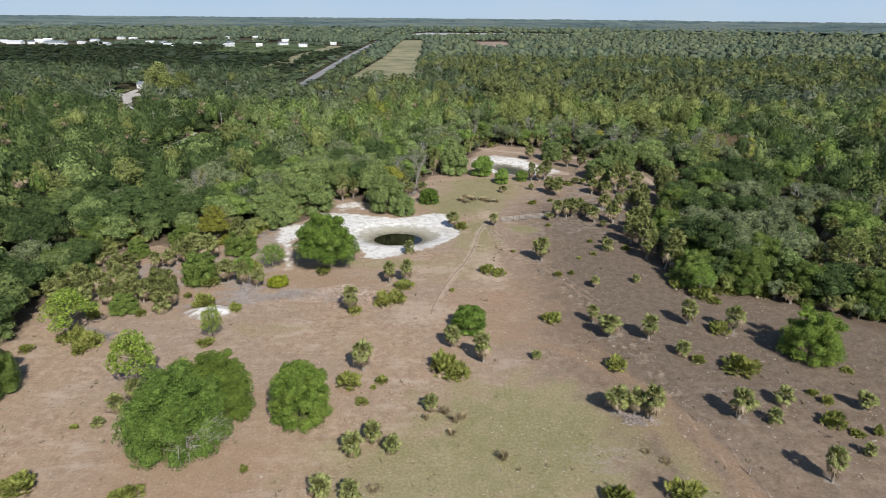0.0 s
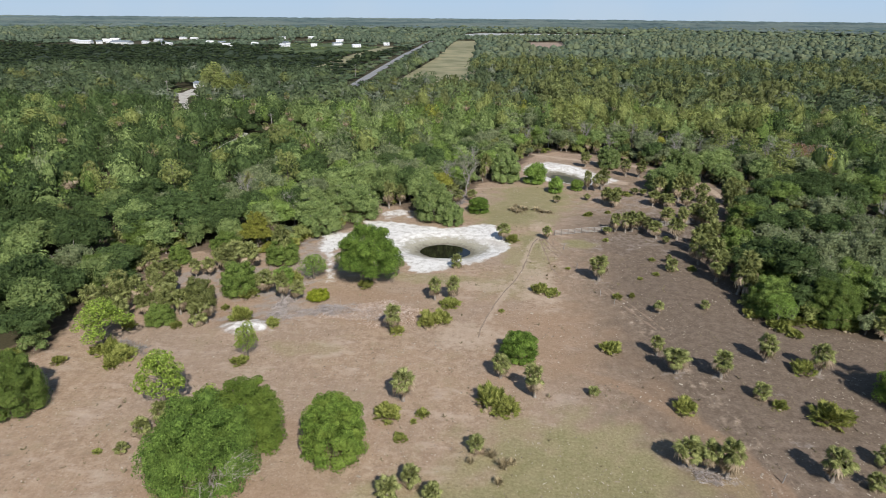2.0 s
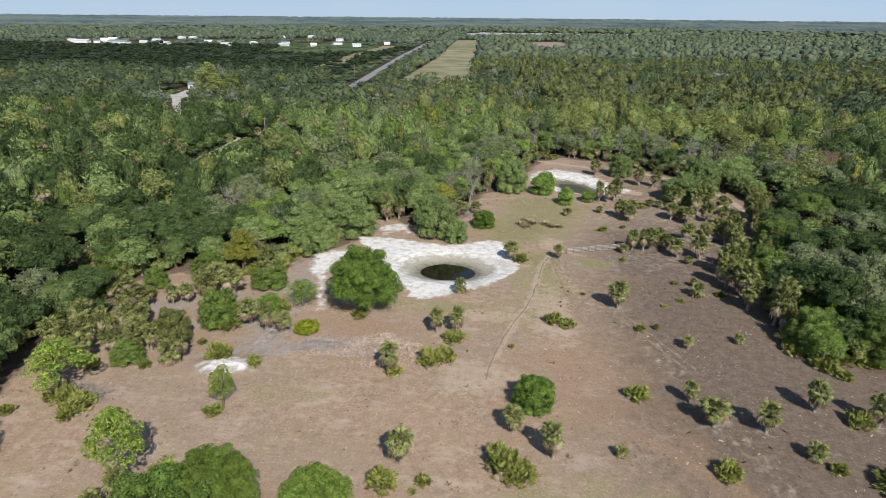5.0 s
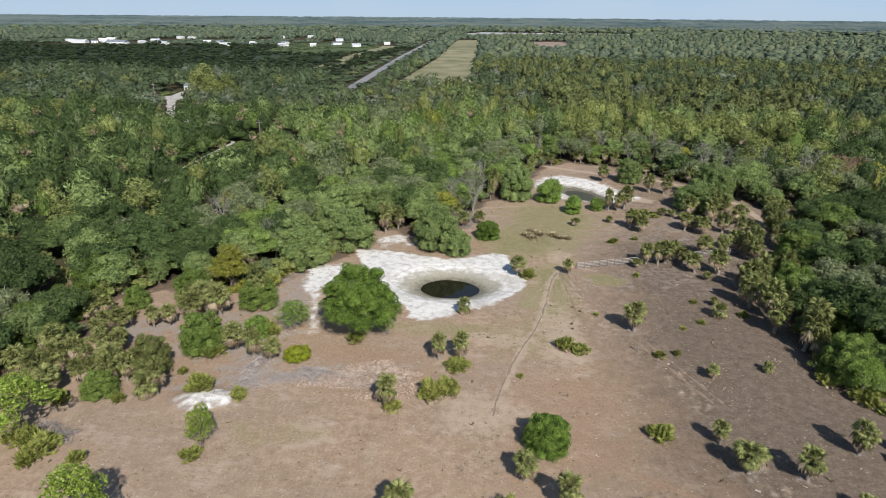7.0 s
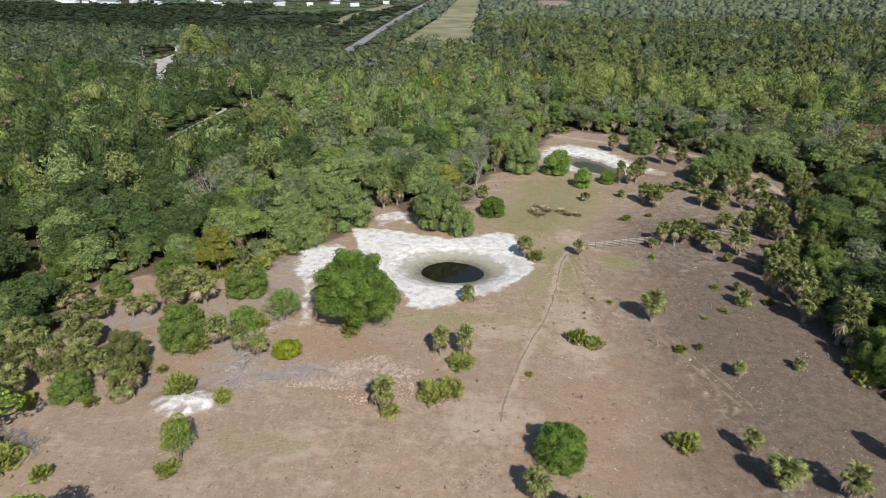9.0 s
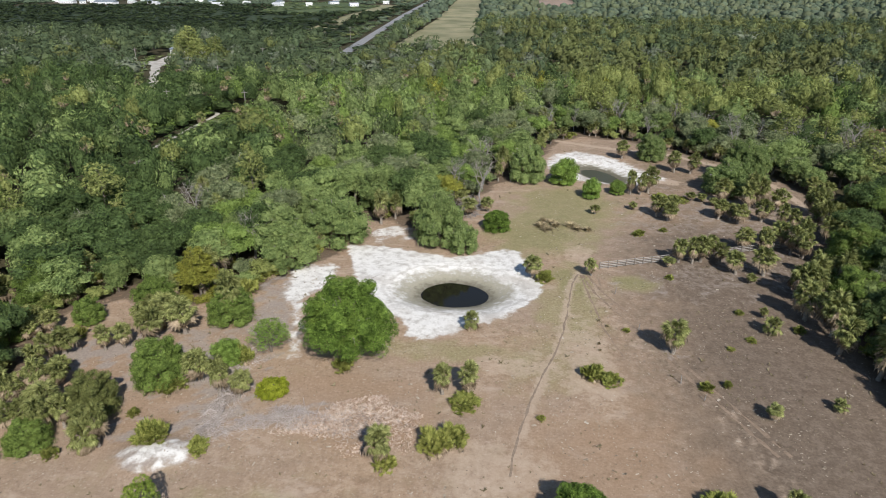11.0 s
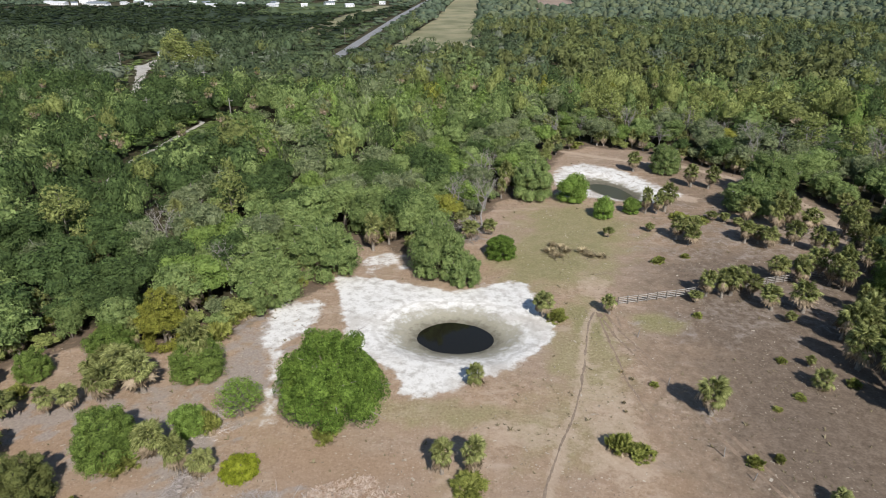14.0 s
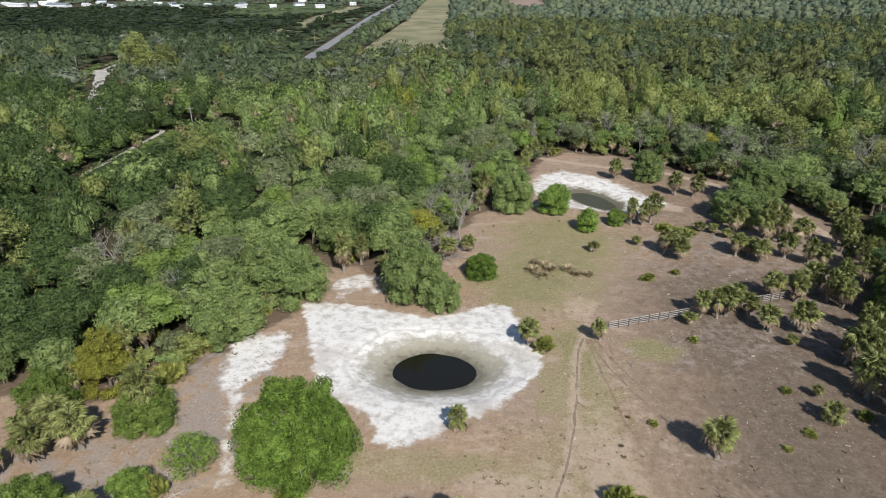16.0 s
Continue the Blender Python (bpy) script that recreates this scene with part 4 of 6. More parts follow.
def crown_ways(r, n, low, high):
    """Directions for fronds, from hanging (low) to upright (high), turned by the golden angle."""
    ways = []
    for k in range(n):
        up = math.radians(low + (high - low) * (k + 0.5) / n) + r.normal() * 0.20
        t = 2.39996 * k + r.normal() * 0.45
        ways.append((math.cos(up) * math.cos(t), math.cos(up) * math.sin(t), math.sin(up)))
    return ways


def fan_palm(name, seed, tall, wide, single, label, lean=0.0):
    """A cabbage palm. single: its fronds are pieces of their own; else they are one mesh."""
    r = np.random.default_rng(seed)
    root = new(name)
    scale = wide / 2 / 1.34
    top = np.array((lean, lean * 0.3, max(tall - 0.92 * wide * 0.5, tall * 0.36)))
    bend = np.array((lean * 0.35, 0, top[2] * 0.5))
    rad = 0.17 + 0.012 * wide
    trunk = part("trunk", mesh_of(name + "_trunk", *tube([(0, 0, -0.2), (0.02, 0, 0.25), bend, top * (1, 1, 0.9), top], [rad * 1.45, rad * 1.1, rad, rad * 1.25, rad * 0.6], 9), PALM_BARK, True), root)
    green = [((FRONDS if single else FAR_FRONDS)[r.integers(3)], turned(*top, w, r.normal() * 0.35, scale * r.uniform(0.60, 1.12))) for w in crown_ways(r, 76, -70, 88)]
    old = [(OLD_FRONDS[r.integers(2)], turned(*(top - (0, 0, 0.12)), w, r.normal() * 0.5, scale * r.uniform(0.95, 1.25))) for w in crown_ways(r, 22, -86, -34)]
    if single:
        for me, m in green:
            part("frond", me, root).matrix_basis = m
    else:
        part("crown", mesh_of(name + "_crown", *joined(placed(green)), LEAF_PALM), root)
    part("dead_skirt", mesh_of(name + "_skirt", *joined(placed(old)), DEAD_FROND), root, "hanging dead brown fronds")
    return tagged(root, label, "palm")


def placed(list_of):
    out = []
    for me, m in list_of:
        v, f = mesh_arrays(me)
        a = np.array(m)
        out.append((v @ a[:3, :3].T + a[:3, 3], f))
    return out


def palmetto(name, seed, wide, tall, stems, single, label, material=None):
    """A low thicket of fan leaves rising from the ground."""
    r = np.random.default_rng(seed)
    root = new(name)
    pieces, old = [], []
    for s in range(stems):
        t, out = 2.4 * s + r.uniform(0, 0.7), wide / 2 * 0.62 * math.sqrt(s / max(stems, 1))
        x, y = out * math.cos(t), out * math.sin(t)
        size = tall / 1.25 * (1 - 0.35 * out / (wide / 2)) * r.uniform(0.85, 1.1)
        for w in crown_ways(r, 13, 5, 80):
            pieces.append((LOW_FRONDS[r.integers(3)], turned(x, y, 0.08 * tall, w, r.normal() * 0.4, size * r.uniform(0.8, 1.1))))
        for w in crown_ways(r, 3, -6, 12):
            old.append((OLD_FRONDS[r.integers(2)], turned(x, y, 0.12 * tall, w, r.normal() * 0.4, size * 0.7)))
    if single:
        for me, m in pieces:
            part("frond", me, root).matrix_basis = m
    else:
        part("fronds", mesh_of(name + "_fronds", *joined(placed(pieces)), material or LEAF_PALMETTO), root)
    part("dead_fronds", mesh_of(name + "_dead", *joined(placed(old)), DEAD_FROND), root, "dry grey-brown fronds at the base")
    return tagged(root, label, "palmetto")


def dry_tuft(name, seed, label):
    """A clump of dry grass: arched blades from one root."""
    r = np.random.default_rng(seed)
    verts = []
    for k in range(90):
        t, out, up = r.uniform(0, 6.28), r.uniform(0.2, 0.55), r.uniform(0.5, 1.0)
        base = np.array((0.18 * math.cos(t) * r.uniform(), 0.18 * math.sin(t) * r.uniform(), -0.05))
        tip = np.array((out * math.cos(t), out * math.sin(t), up * (1.15 - out)))
        mid = (base + tip) / 2 + (0, 0, 0.18)
        side = np.array((-math.sin(t), math.cos(t), 0)) * 0.03
        verts += [base, mid - side, tip, mid + side]
    root = tagged(new(name, mesh_of(name, np.array(verts), np.arange(len(verts)).reshape(-1, 4), DRY_GRASS)), label, "grass clump")
    return root


def stand(x, y, scale=(1, 1, 1), turn=0.0, lean=(0, 0)):
    return Matrix.Translation((x, y, on_ground(x, y))) @ Euler((lean[0], lean[1], turn)).to_matrix().to_4x4() @ Matrix.Diagonal((*scale, 1))


def palm_group(kinds, x, y, tall, wide, label, group):
    """A palm, or, where the crown is too wide for one, two or three that stand close together."""
    if wide < 5.5:
        kinds[int(rng.integers(len(kinds)))].put(x, y, tall, wide * 1.05, rng.uniform(0, 6.28), label, group, (rng.normal() * 0.05, rng.normal() * 0.05))
        return
    turn = rng.uniform(0, 6.28)
    for k in range(3 if wide > 6.3 else 2):
        out, t = 0.24 * wide, turn + 2.2 * k
        kinds[int(rng.integers(len(kinds)))].put(x + out * math.cos(t), y + 0.7 + out * math.sin(t), tall * rng.uniform(0.72, 1.0), wide * rng.uniform(0.58, 0.68), rng.uniform(0, 6.28), label, group, (rng.normal() * 0.08, rng.normal() * 0.08))


class Kind:
    """A plant built once per form; the first use places the original and later ones copy it."""

    def __init__(self, make, wide, tall):
        self.make, self.wide, self.tall, self.ob = make, wide, tall, None

    def put(self, x, y, tall, wide, turn, label="", group="", lean=(0, 0)):
        m = stand(x, y, (wide / self.wide, wide / self.wide, tall / self.tall), turn, lean)
        if self.ob is None:
            self.ob = self.make()
            self.ob.matrix_basis = m
            ob = self.ob
        else:
            keep = self.ob.scale.copy()
            self.ob.scale = (1, 1, 1)
            ob = copy_thing(self.ob, m)
            self.ob.scale = keep
        return tagged(ob, label, group=group)


PALM_LABEL = "green cabbage palm with a grey trunk in dry grass"
palms_near = [Kind(lambda k=k: fan_palm("fan_palm", 40 + k, 5.0, 4.0, True, PALM_LABEL, lean=0.2 * k - 0.2), 4.0, 5.0) for k in range(3)]
palms_far = [Kind(lambda k=k: fan_palm("fan_palm", 50 + k, 5.0, 4.0, False, PALM_LABEL, lean=0.15 * k - 0.2), 4.0, 5.0) for k in range(4)]
palms_short = [Kind(lambda k=k: fan_palm("young_fan_palm", 60 + k, 2.6, 3.0, True, "young cabbage palm with fronds close to the ground"), 3.0, 2.6) for k in range(2)]
thickets = [Kind(lambda k=k: palmetto("palmetto", 70 + k, 3.6, 1.9, 6, False, "low yellow-green saw palmetto thicket on bare soil"), 3.6, 1.9) for k in range(4)]
tufts = [Kind(lambda k=k: dry_tuft("dry_grass_clump", 80 + k, "dry straw-coloured grass clump in thin turf"), 1.0, 0.9) for k in range(2)]

for i, (x, y, tall, wide) in enumerate(PALM_MEADOW):
    lean = (0.0, 0.38) if (x, y) == (58.0, 71.1) else (rng.normal() * 0.04, rng.normal() * 0.04)
    palms_near[i % 3].put(x, y, tall, wide * 1.08, rng.uniform(0, 6.28), group="palms in the meadow", lean=lean)
for i, (x, y, tall, wide) in enumerate(SHORT):
    palms_short[i % 2].put(x, y, tall * 1.1, wide * 1.08, rng.uniform(0, 6.28), group="young palms in the meadow")
for i, (x, y, tall, wide) in enumerate(FAR + FAR2):
    palm_group(palms_far, x, y, tall * 1.2, wide * 1.12, PALM_LABEL, "palms by the fence and back pond")
for i, (x, y, tall, wide) in enumerate(FSHORT):
    palms_far[i % 4].put(x, y, max(tall, 2.0), wide, rng.uniform(0, 6.28), "young cabbage palm with a short trunk", "palms by the fence and back pond")
for i, (x, y, tall, wide) in enumerate(SHRUB + SHRUB2 + FSHRUB):
    thickets[i % 4].put(x, y, tall * 1.05, wide, rng.uniform(0, 6.28), group="palmetto thickets")
for i, (x, y, tall, wide) in enumerate(TUFT + TUFT2):
    tufts[i % 2].put(x, y, max(tall, 0.35), wide * 1.15, rng.uniform(0, 6.28), group="dry grass clumps")
for i, (x, y, tall, wide) in enumerate(LEFT_PALMS):
    palm_group(palms_far, x, y, tall * 1.3, wide * 1.22, "full cabbage palm with hanging dead fronds beside the wood", "palms in the wood's edge")
for i, (x, y, tall, wide) in enumerate(LEFT_LOW):
    thickets[i % 4].put(x, y, tall * 1.05, wide, rng.uniform(0, 6.28), group="palmetto thickets")

# the trees that stand alone in the meadow
big_oak = broad_tree("live_oak", 1, 13.0, 10.6, 30000, 0.215, LEAF_GREEN, n=70, low=0.1, label="broad bright green live oak with bleached branches at one side")
big_oak.matrix_basis = stand(-32.8, 62.4)
snag_r, bleached = np.random.default_rng(64), []
for k in range(46):  # dead limbs that fan out of the crown's sunny flank
    t = snag_r.uniform(-1.25, 0.15)
    out = np.array((math.cos(t), math.sin(t), 0.0))
    root = out * snag_r.uniform(3.8, 5.0) + (0, 0, snag_r.uniform(0.6, 4.0))
    way = unit(out + (0.25 * snag_r.normal(), 0.25 * snag_r.normal(), snag_r.uniform(0.2, 1.3)))
    for f in range(7):
        bend = unit(way + 0.38 * snag_r.normal(size=3))
        length = snag_r.uniform(0.8, 2.1)
        middle = root + (way + bend) * length * 0.3
        bleached.append(tube([root, middle, middle + bend * length * 0.6 + 0.15 * snag_r.normal(size=3)], [0.032, 0.024, 0.009], 4))
part("deadwood", mesh_of("oak_deadwood", *joined(bleached), BLEACHED), big_oak, "bleached leafless branches")["kind"] = "stuff"
between = broad_tree("young_oak", 18, 4.4, 9.9, 3600, 0.17, LEAF_PALE_PINE, n=26, low=0.3, label="bright yellow-green young oak grown up between two live oaks")
between.matrix_basis = stand(-33.0, 66.4)
second = broad_tree("live_oak", 2, 9.6, 9.8, 17000, 0.215, LEAF_BRIGHT, n=56, low=0.1, label="rounded bright green live oak grown into its neighbour")
second.matrix_basis = stand(-29.8, 68.4)
rounded = Kind(lambda: broad_tree("round_oak", 3, 8.4, 7.6, 15000, 0.185, LEAF_BRIGHT, n=64, low=0.08, even=True, label="dense round bright green oak touching the ground"), 8.4, 7.6)
rounded.put(-18.6, 67.6, 8.6, 8.4, 0.0)
rounded.put(4.6, 92.6, 4.6, 6.2, 2.0, "small dense bright green oak beside palms")
rounded.put(-4.2, 168.8, 4.4, 6.2, 3.0, "low round green bush on short turf")
pond_oak = broad_tree("pond_oak", 12, 13.5, 11.8, 36000, 0.205, LEAF_BRIGHT, bare=26, n=66, low=0.16, label="large bright green spreading oak beside the white sand")
pond_oak.matrix_basis = stand(-24.6, 119.9)
dense_bush = Kind(lambda: broad_tree("round_bush", 13, 8.4, 7.2, 15000, 0.15, LEAF_BUSH, n=62, low=0.06, label="dense dark green round bush reaching the ground"), 8.4, 7.2)
edge_oak = Kind(lambda: broad_tree("edge_oak", 5, 10.5, 8.4, 9000, 0.26, LEAF_OAK, bare=12, n=60, low=0.12, label="spreading green oak alone in the dry meadow"), 10.5, 8.4)
meadow_oak = broad_tree("meadow_oak", 19, 9.6, 8.8, 12000, 0.20, LEAF_BRIGHT, n=52, low=0.1, label="spreading bright green oak alone in the dry meadow")
meadow_oak.matrix_basis = stand(58.4, 84.8)
for k, (x, y, tall, wide) in enumerate(EAST_OAKS):
    dense_bush.put(x, y, tall, wide, 1.9 * k, "spreading mid-green oak at the foot of the wood", "oaks at the wood's foot")
edge_oak.put(40.3, 226.5, 8.6, 8.6, 3.5, "round green tree behind the back pond")
edge_oak.put(53.5, 199.0, 8.4, 14.0, 2.0, "wide green oak behind palms")
edge_oak.put(60.5, 208.5, 12.0, 13.0, 4.0, "tall green oak at the edge of the wood")
edge_oak.put(3.4, 202.6, 11.0, 10.0, 1.0, "tall green oak near the back pond")
edge_oak.put(-15.6, 160.5, 11.5, 10.5, 5.0, "leaning green oak with bleached limbs by the sand")
edge_oak.put(-10.6, 157.0, 6.5, 6.0, 3.0, "green oak with a palm under it by the sand")
edge_oak.put(-36.5, 160.0, 10.5, 14.0, 0.7, "broad green oak at the edge of the wood")
edge_oak.put(-42.5, 149.0, 8.6, 10.5, 2.9, "broad green oak at the edge of the wood")
edge_oak.put(-48.5, 158.0, 10.0, 12.5, 4.4, "broad green oak at the edge of the wood")
edge_oak.put(-30.5, 180.0, 10.5, 12.0, 5.6, "broad green oak at the edge of the wood")
edge_oak.put(-21.5, 184.0, 10.0, 11.0, 1.9, "broad green oak at the edge of the wood")
airy = Kind(lambda: broad_tree("young_oak", 6, 6.0, 6.0, 3600, 0.24, LEAF_LIGHT, n=14, low=0.3, label="light yellow-green young tree with an open crown", skip_core=True), 6.0, 6.0)
sapling = broad_tree("sapling", 17, 3.6, 6.4, 3600, 0.17, LEAF_PALE_PINE, n=26, low=0.14, label="slim bright yellow-green sapling over palmetto", skip_core=True)
sapling.matrix_basis = stand(-37.9, 88.8)
slim_pine = Kind(lambda: pine_tree("young_pine", 16, 5.4, 6.0, 3200, 0.20, LEAF_LIGHT, "small open light green pine on ashy soil"), 6.0, 5.4)
slim_pine.put(-36.1, 119.4, 4.6, 6.0, 4.0)
airy.put(50.0, 108.5, 6.0, 5.6, 6.0)
olive_bush = Kind(lambda: broad_tree("olive_bush", 14, 6.8, 6.2, 12000, 0.135, LEAF_OLIVE, n=56, low=0.06, label="dull olive-brown round bush beside palms"), 6.8, 6.2)
light_bush = Kind(lambda: broad_tree("light_shrub", 15, 5.0, 5.0, 4600, 0.185, LEAF_LIGHT, n=24, low=0.08, label="light green shrub with small leaves"), 5.0, 5.0)
dense_bush.put(-63.8, 72.5, 9.0, 9.4, 4.0, "dark green round oak at the edge of the wood")
for i, (x, y, tall, wide) in enumerate(LEFT_TREES):
    dense_bush.put(x, y, tall, wide, 1.3 * i, "round dark green tree beside the wood")
light_bush.put(12.7, 201.8, 7.4, 7.6, 1.0, "light green tree in front of the back pond")
light_bush.put(18.5, 191.0, 5.4, 4.6, 2.0, "light green pointed shrub by the back pond")
light_bush.put(25.4, 194.6, 3.8, 4.0, 3.0, "light green pointed shrub by the back pond")
dense_bush.put(-58.4, 129.5, 6.4, 7.4, 2.0, "round dark green tree beside the wood")
palms_far[1].put(-57.2, 126.2, 4.6, 5.0, 1.0, "full cabbage palm with hanging dead fronds beside the wood", "palms in the wood's edge")
dense_bush.put(-48.3, 111.4, 6.9, 8.0, 0.4)
olive_bush.put(-53.1, 104.4, 6.2, 6.6, 0.4)
light_bush.put(-41.1, 116.2, 4.4, 4.1, 0.4)
gold = broad_tree("turning_tree", 7, 7.0, 9.8, 8000, 0.24, LEAF_GOLD, n=34, low=0.12, label="golden-green tree at the edge of the wood")
gold.matrix_basis = stand(-53.3, 134.0)
dense_bush.put(-45.2, 127.4, 6.2, 7.9, 6.0, "green bush with a palm growing through it")
yellow = broad_tree("yellow_bush", 8, 4.4, 2.2, 3600, 0.16, LEAF_YELLOW, n=34, low=0.1, label="bright yellow-green low bush on bare soil")
yellow.matrix_basis = stand(-32.6, 110.0)
yellow["category"] = "bush"
meadow_pine = Kind(lambda: pine_tree("meadow_pine", 9, 8.4, 6.4, 3600, 0.26, LEAF_PALE_PINE, "open yellow-green pine beside a live oak"), 6.4, 8.4)
meadow_pine.put(-42.8, 73.2, 9.2, 6.2, 0.0)
meadow_pine.put(-61.4, 89.0, 7.8, 8.0, 1.7, "low spreading yellow-green pine over brush")

# ---- the wood ----
STRIP = np.array([(-84, 440), (-18, 470), (-26, 806), (-44, 1457), (-96, 1457), (-80, 806)], float)
MOWN = np.array([(-185, 590), (-160, 600), (-170, 955), (-172, 1130), (-205, 1130), (-200, 796)], float)
GREEN = np.array([(-330, 895), (-240, 840), (-205, 940), (-200, 1100), (-290, 1230), (-410, 1210)], float)
ROAD_LINE = [(-108, 440), (-129, 872), (-139, 1193), (-176, 2736)]
DRIVE = [(-150, 292), (-160, 313), (-180, 353), (-208, 407), (-216, 440)]
LANE = [(-150, 292), (-128, 290), (-111, 273), (-110, 225), (-104, 196)]
SCRUBLAND = np.array([(-560, 560), (-407, 580), (-380, 640), (-268, 620), (-190, 600), (-150, 560), (-135, 600), (-165, 700), (-215, 850), (-330, 890), (-438, 1065), (-600, 1060), (-860, 960)], float)
SUBURB = np.array([(-900, 960), (-600, 1060), (-438, 1065), (-330, 890), (-215, 860), (-150, 900), (-160, 1180), (-420, 1320), (-900, 1260)], float)
PITS = np.array([(-110, 1580), (120, 1660), (400, 1790), (430, 2050), (260, 2100), (-60, 2100), (-110, 1900)], float)
BROWN = np.array([(44, 1400), (140, 1420), (112, 1000), (44, 990)], float)
EAST = np.array([(900, 1900), (1500, 1750), (1500, 2000), (820, 2350)], float)


HOUSES = ((-745, 1112, 42, 16), (-715, 1140, 20, 12), (-668, 1100, 58, 20), (-640, 1130, 22, 12), (-760, 1230, 26, 14), (-672, 1235, 24, 12), (-680, 1350, 24, 12), (-645, 1330, 26, 12), (-570, 1420, 26, 12),
          (-490, 1440, 24, 12), (-437, 1490, 22, 12), (-405, 1430, 20, 10), (-327, 1315, 24, 12), (-205, 1180, 16, 10), (-216, 452, 16, 9), (-206, 462, 10, 7), (-176, 425, 9, 6))


def open_land(p):
    """Where no trees stand: the clearing, roads and fields."""
    shut = inside(p, CLEARING)[0]
    for poly in (STRIP, MOWN, GREEN, SCRUBLAND, PITS, BROWN, EAST):
        within, edge = inside(p, poly)
        shut |= within & (edge > 3.0 + 2.5 * wobble(p, 0.06, 2.0))
    for x, y, long, deep in HOUSES:
        reach = 1.0 if y > 1000 else 0.25
        shut |= np.hypot((p[:, 0] - x) / (long * 0.5 + 12 * reach), (p[:, 1] - y + 70 * reach) / (95 * reach + 8)) < 1
    shut |= np.hypot((p[:, 0] + 200) / 15, (p[:, 1] - 404) / 36) < 1
    for line, half in ((ROAD_LINE, 7.5), (DRIVE, 6.0), ([(-168, 330), (-206, 408)], 9.5), (LANE, 2.0), ([(-106, 218), (-106, 268)], 4.0)):
        shut |= along(p, line) < half
    return shut


def scatter(y0, y1, step, seed):
    r = np.random.default_rng(seed)
    ys = np.arange(y0, y1, step)
    xs = np.arange(-y1 * 0.95 - 60, y1 * 0.86 + 60, step)
    gx, gy = np.meshgrid(xs, ys)
    p = np.stack([gx.ravel(), gy.ravel()], 1) + r.uniform(-0.42, 0.42, (gx.size, 2)) * step
    keep = (p[:, 0] > -0.87 * p[:, 1] - 22) & (p[:, 0] < 0.75 * p[:, 1] + 16)
    p = p[keep]
    return p[~open_land(p)], r


def species(p, r):
    """0 oak, 1 dark oak, 2 mossy grey oak, 3 pine, 4 turning, 5 bright."""
    x, y = p.T
    n1, n2 = wobble(p, 0.018, 1.0), wobble(p, 0.05, 7.0)
    west = (x < -62 - 0.36 * np.clip(y - 150, 0, 120)) & (y < 560)
    belt = (x > 22) & (x < 0.5 * y - 28) & (y > 262) & (y < 420)
    rough = (x > -5) & (x < 92) & (y > 222) & (y < 262)
    pine = np.clip(0.10 - 0.05 * west + 0.62 * belt + 0.18 * ((x > 0) & (y >= 420)) + 0.25 * n1 - 0.1 * rough, 0.03, 0.7) * np.where(x < -40, np.where(y < 330, 0.2, 0.5), 1.0)
    grey = np.clip(0.20 - 0.3 * ((x > 38) & (y < 205)) - 0.14 * west + 0.20 * n2 + 0.35 * rough - 0.1 * (y > 420), 0.02, 0.7) + 0.30 * ((x > 60) & (x < 112) & (y > 108) & (y < 178))
    # the first term turns the cloud-shadowed far west to dark oak colour
    dark = np.where((x < -140) & (y > 560) & (y < 1150), 0.9, np.clip(0.22 + 0.2 * n1 + 0.7 * west + 0.2 * ((x < -52) & (y < 205)) + 0.55 * ((x > 50) & (y < 262)) + 0.3 * (y > 420) + 0.55 * ((y > 195) & (x > 0.45 * y - 22)), 0.05, 0.84))
    u = r.uniform(size=len(p))
    kind = np.where(u < pine, 3, 0)
    u = r.uniform(size=len(p))
    kind = np.where((kind == 0) & (u < grey), 2, kind)
    u = r.uniform(size=len(p))
    kind = np.where((kind == 0) & (u < dark) | (dark > 0.85), 1, kind)
    u = r.uniform(size=len(p))
    kind = np.where((u < np.where(x < -60, 0.003, 0.008)) & (dark < 0.85), 4, kind)
    return np.where((u > np.where((x > -70) & (x < 40) & (y > 215) & (y < 420), 0.6, np.where(west, 0.97, 0.88))) & ((kind == 0) | (kind == 1) & (u > 0.9)), 5, kind)


WOOD_LEAVES = [LEAF_OAK, LEAF_DARK, LEAF_GREY, LEAF_PINE, LEAF_GOLD, LEAF_FRESH]
WOOD_NAMES = ["oak", "dark_oak", "mossy_oak", "pine", "turning_tree", "bright_oak"]
WOOD_LABELS = ["green live oak in the closed wood", "dark green live oak in the closed wood", "grey-green mossy oak in the closed wood",
               "yellow-green pine standing over the wood", "golden-green tree in the closed wood", "bright green oak in the closed wood"]


def wood_kind(k, seed):
    if k == 3:
        return Kind(lambda: pine_tree("wood_pine", seed, 13.0, 7.0, 900, 0.55, LEAF_PINE, WOOD_LABELS[3]), 7.0, 13.0)
    return Kind(lambda: broad_tree("wood_" + WOOD_NAMES[k], seed, 9.0, 9.0, 1250, 0.385, WOOD_LEAVES[k], n=16, low=0.2, bare=10 if k == 2 else 0, label=WOOD_LABELS[k], limbs=False), 9.0, 9.0)


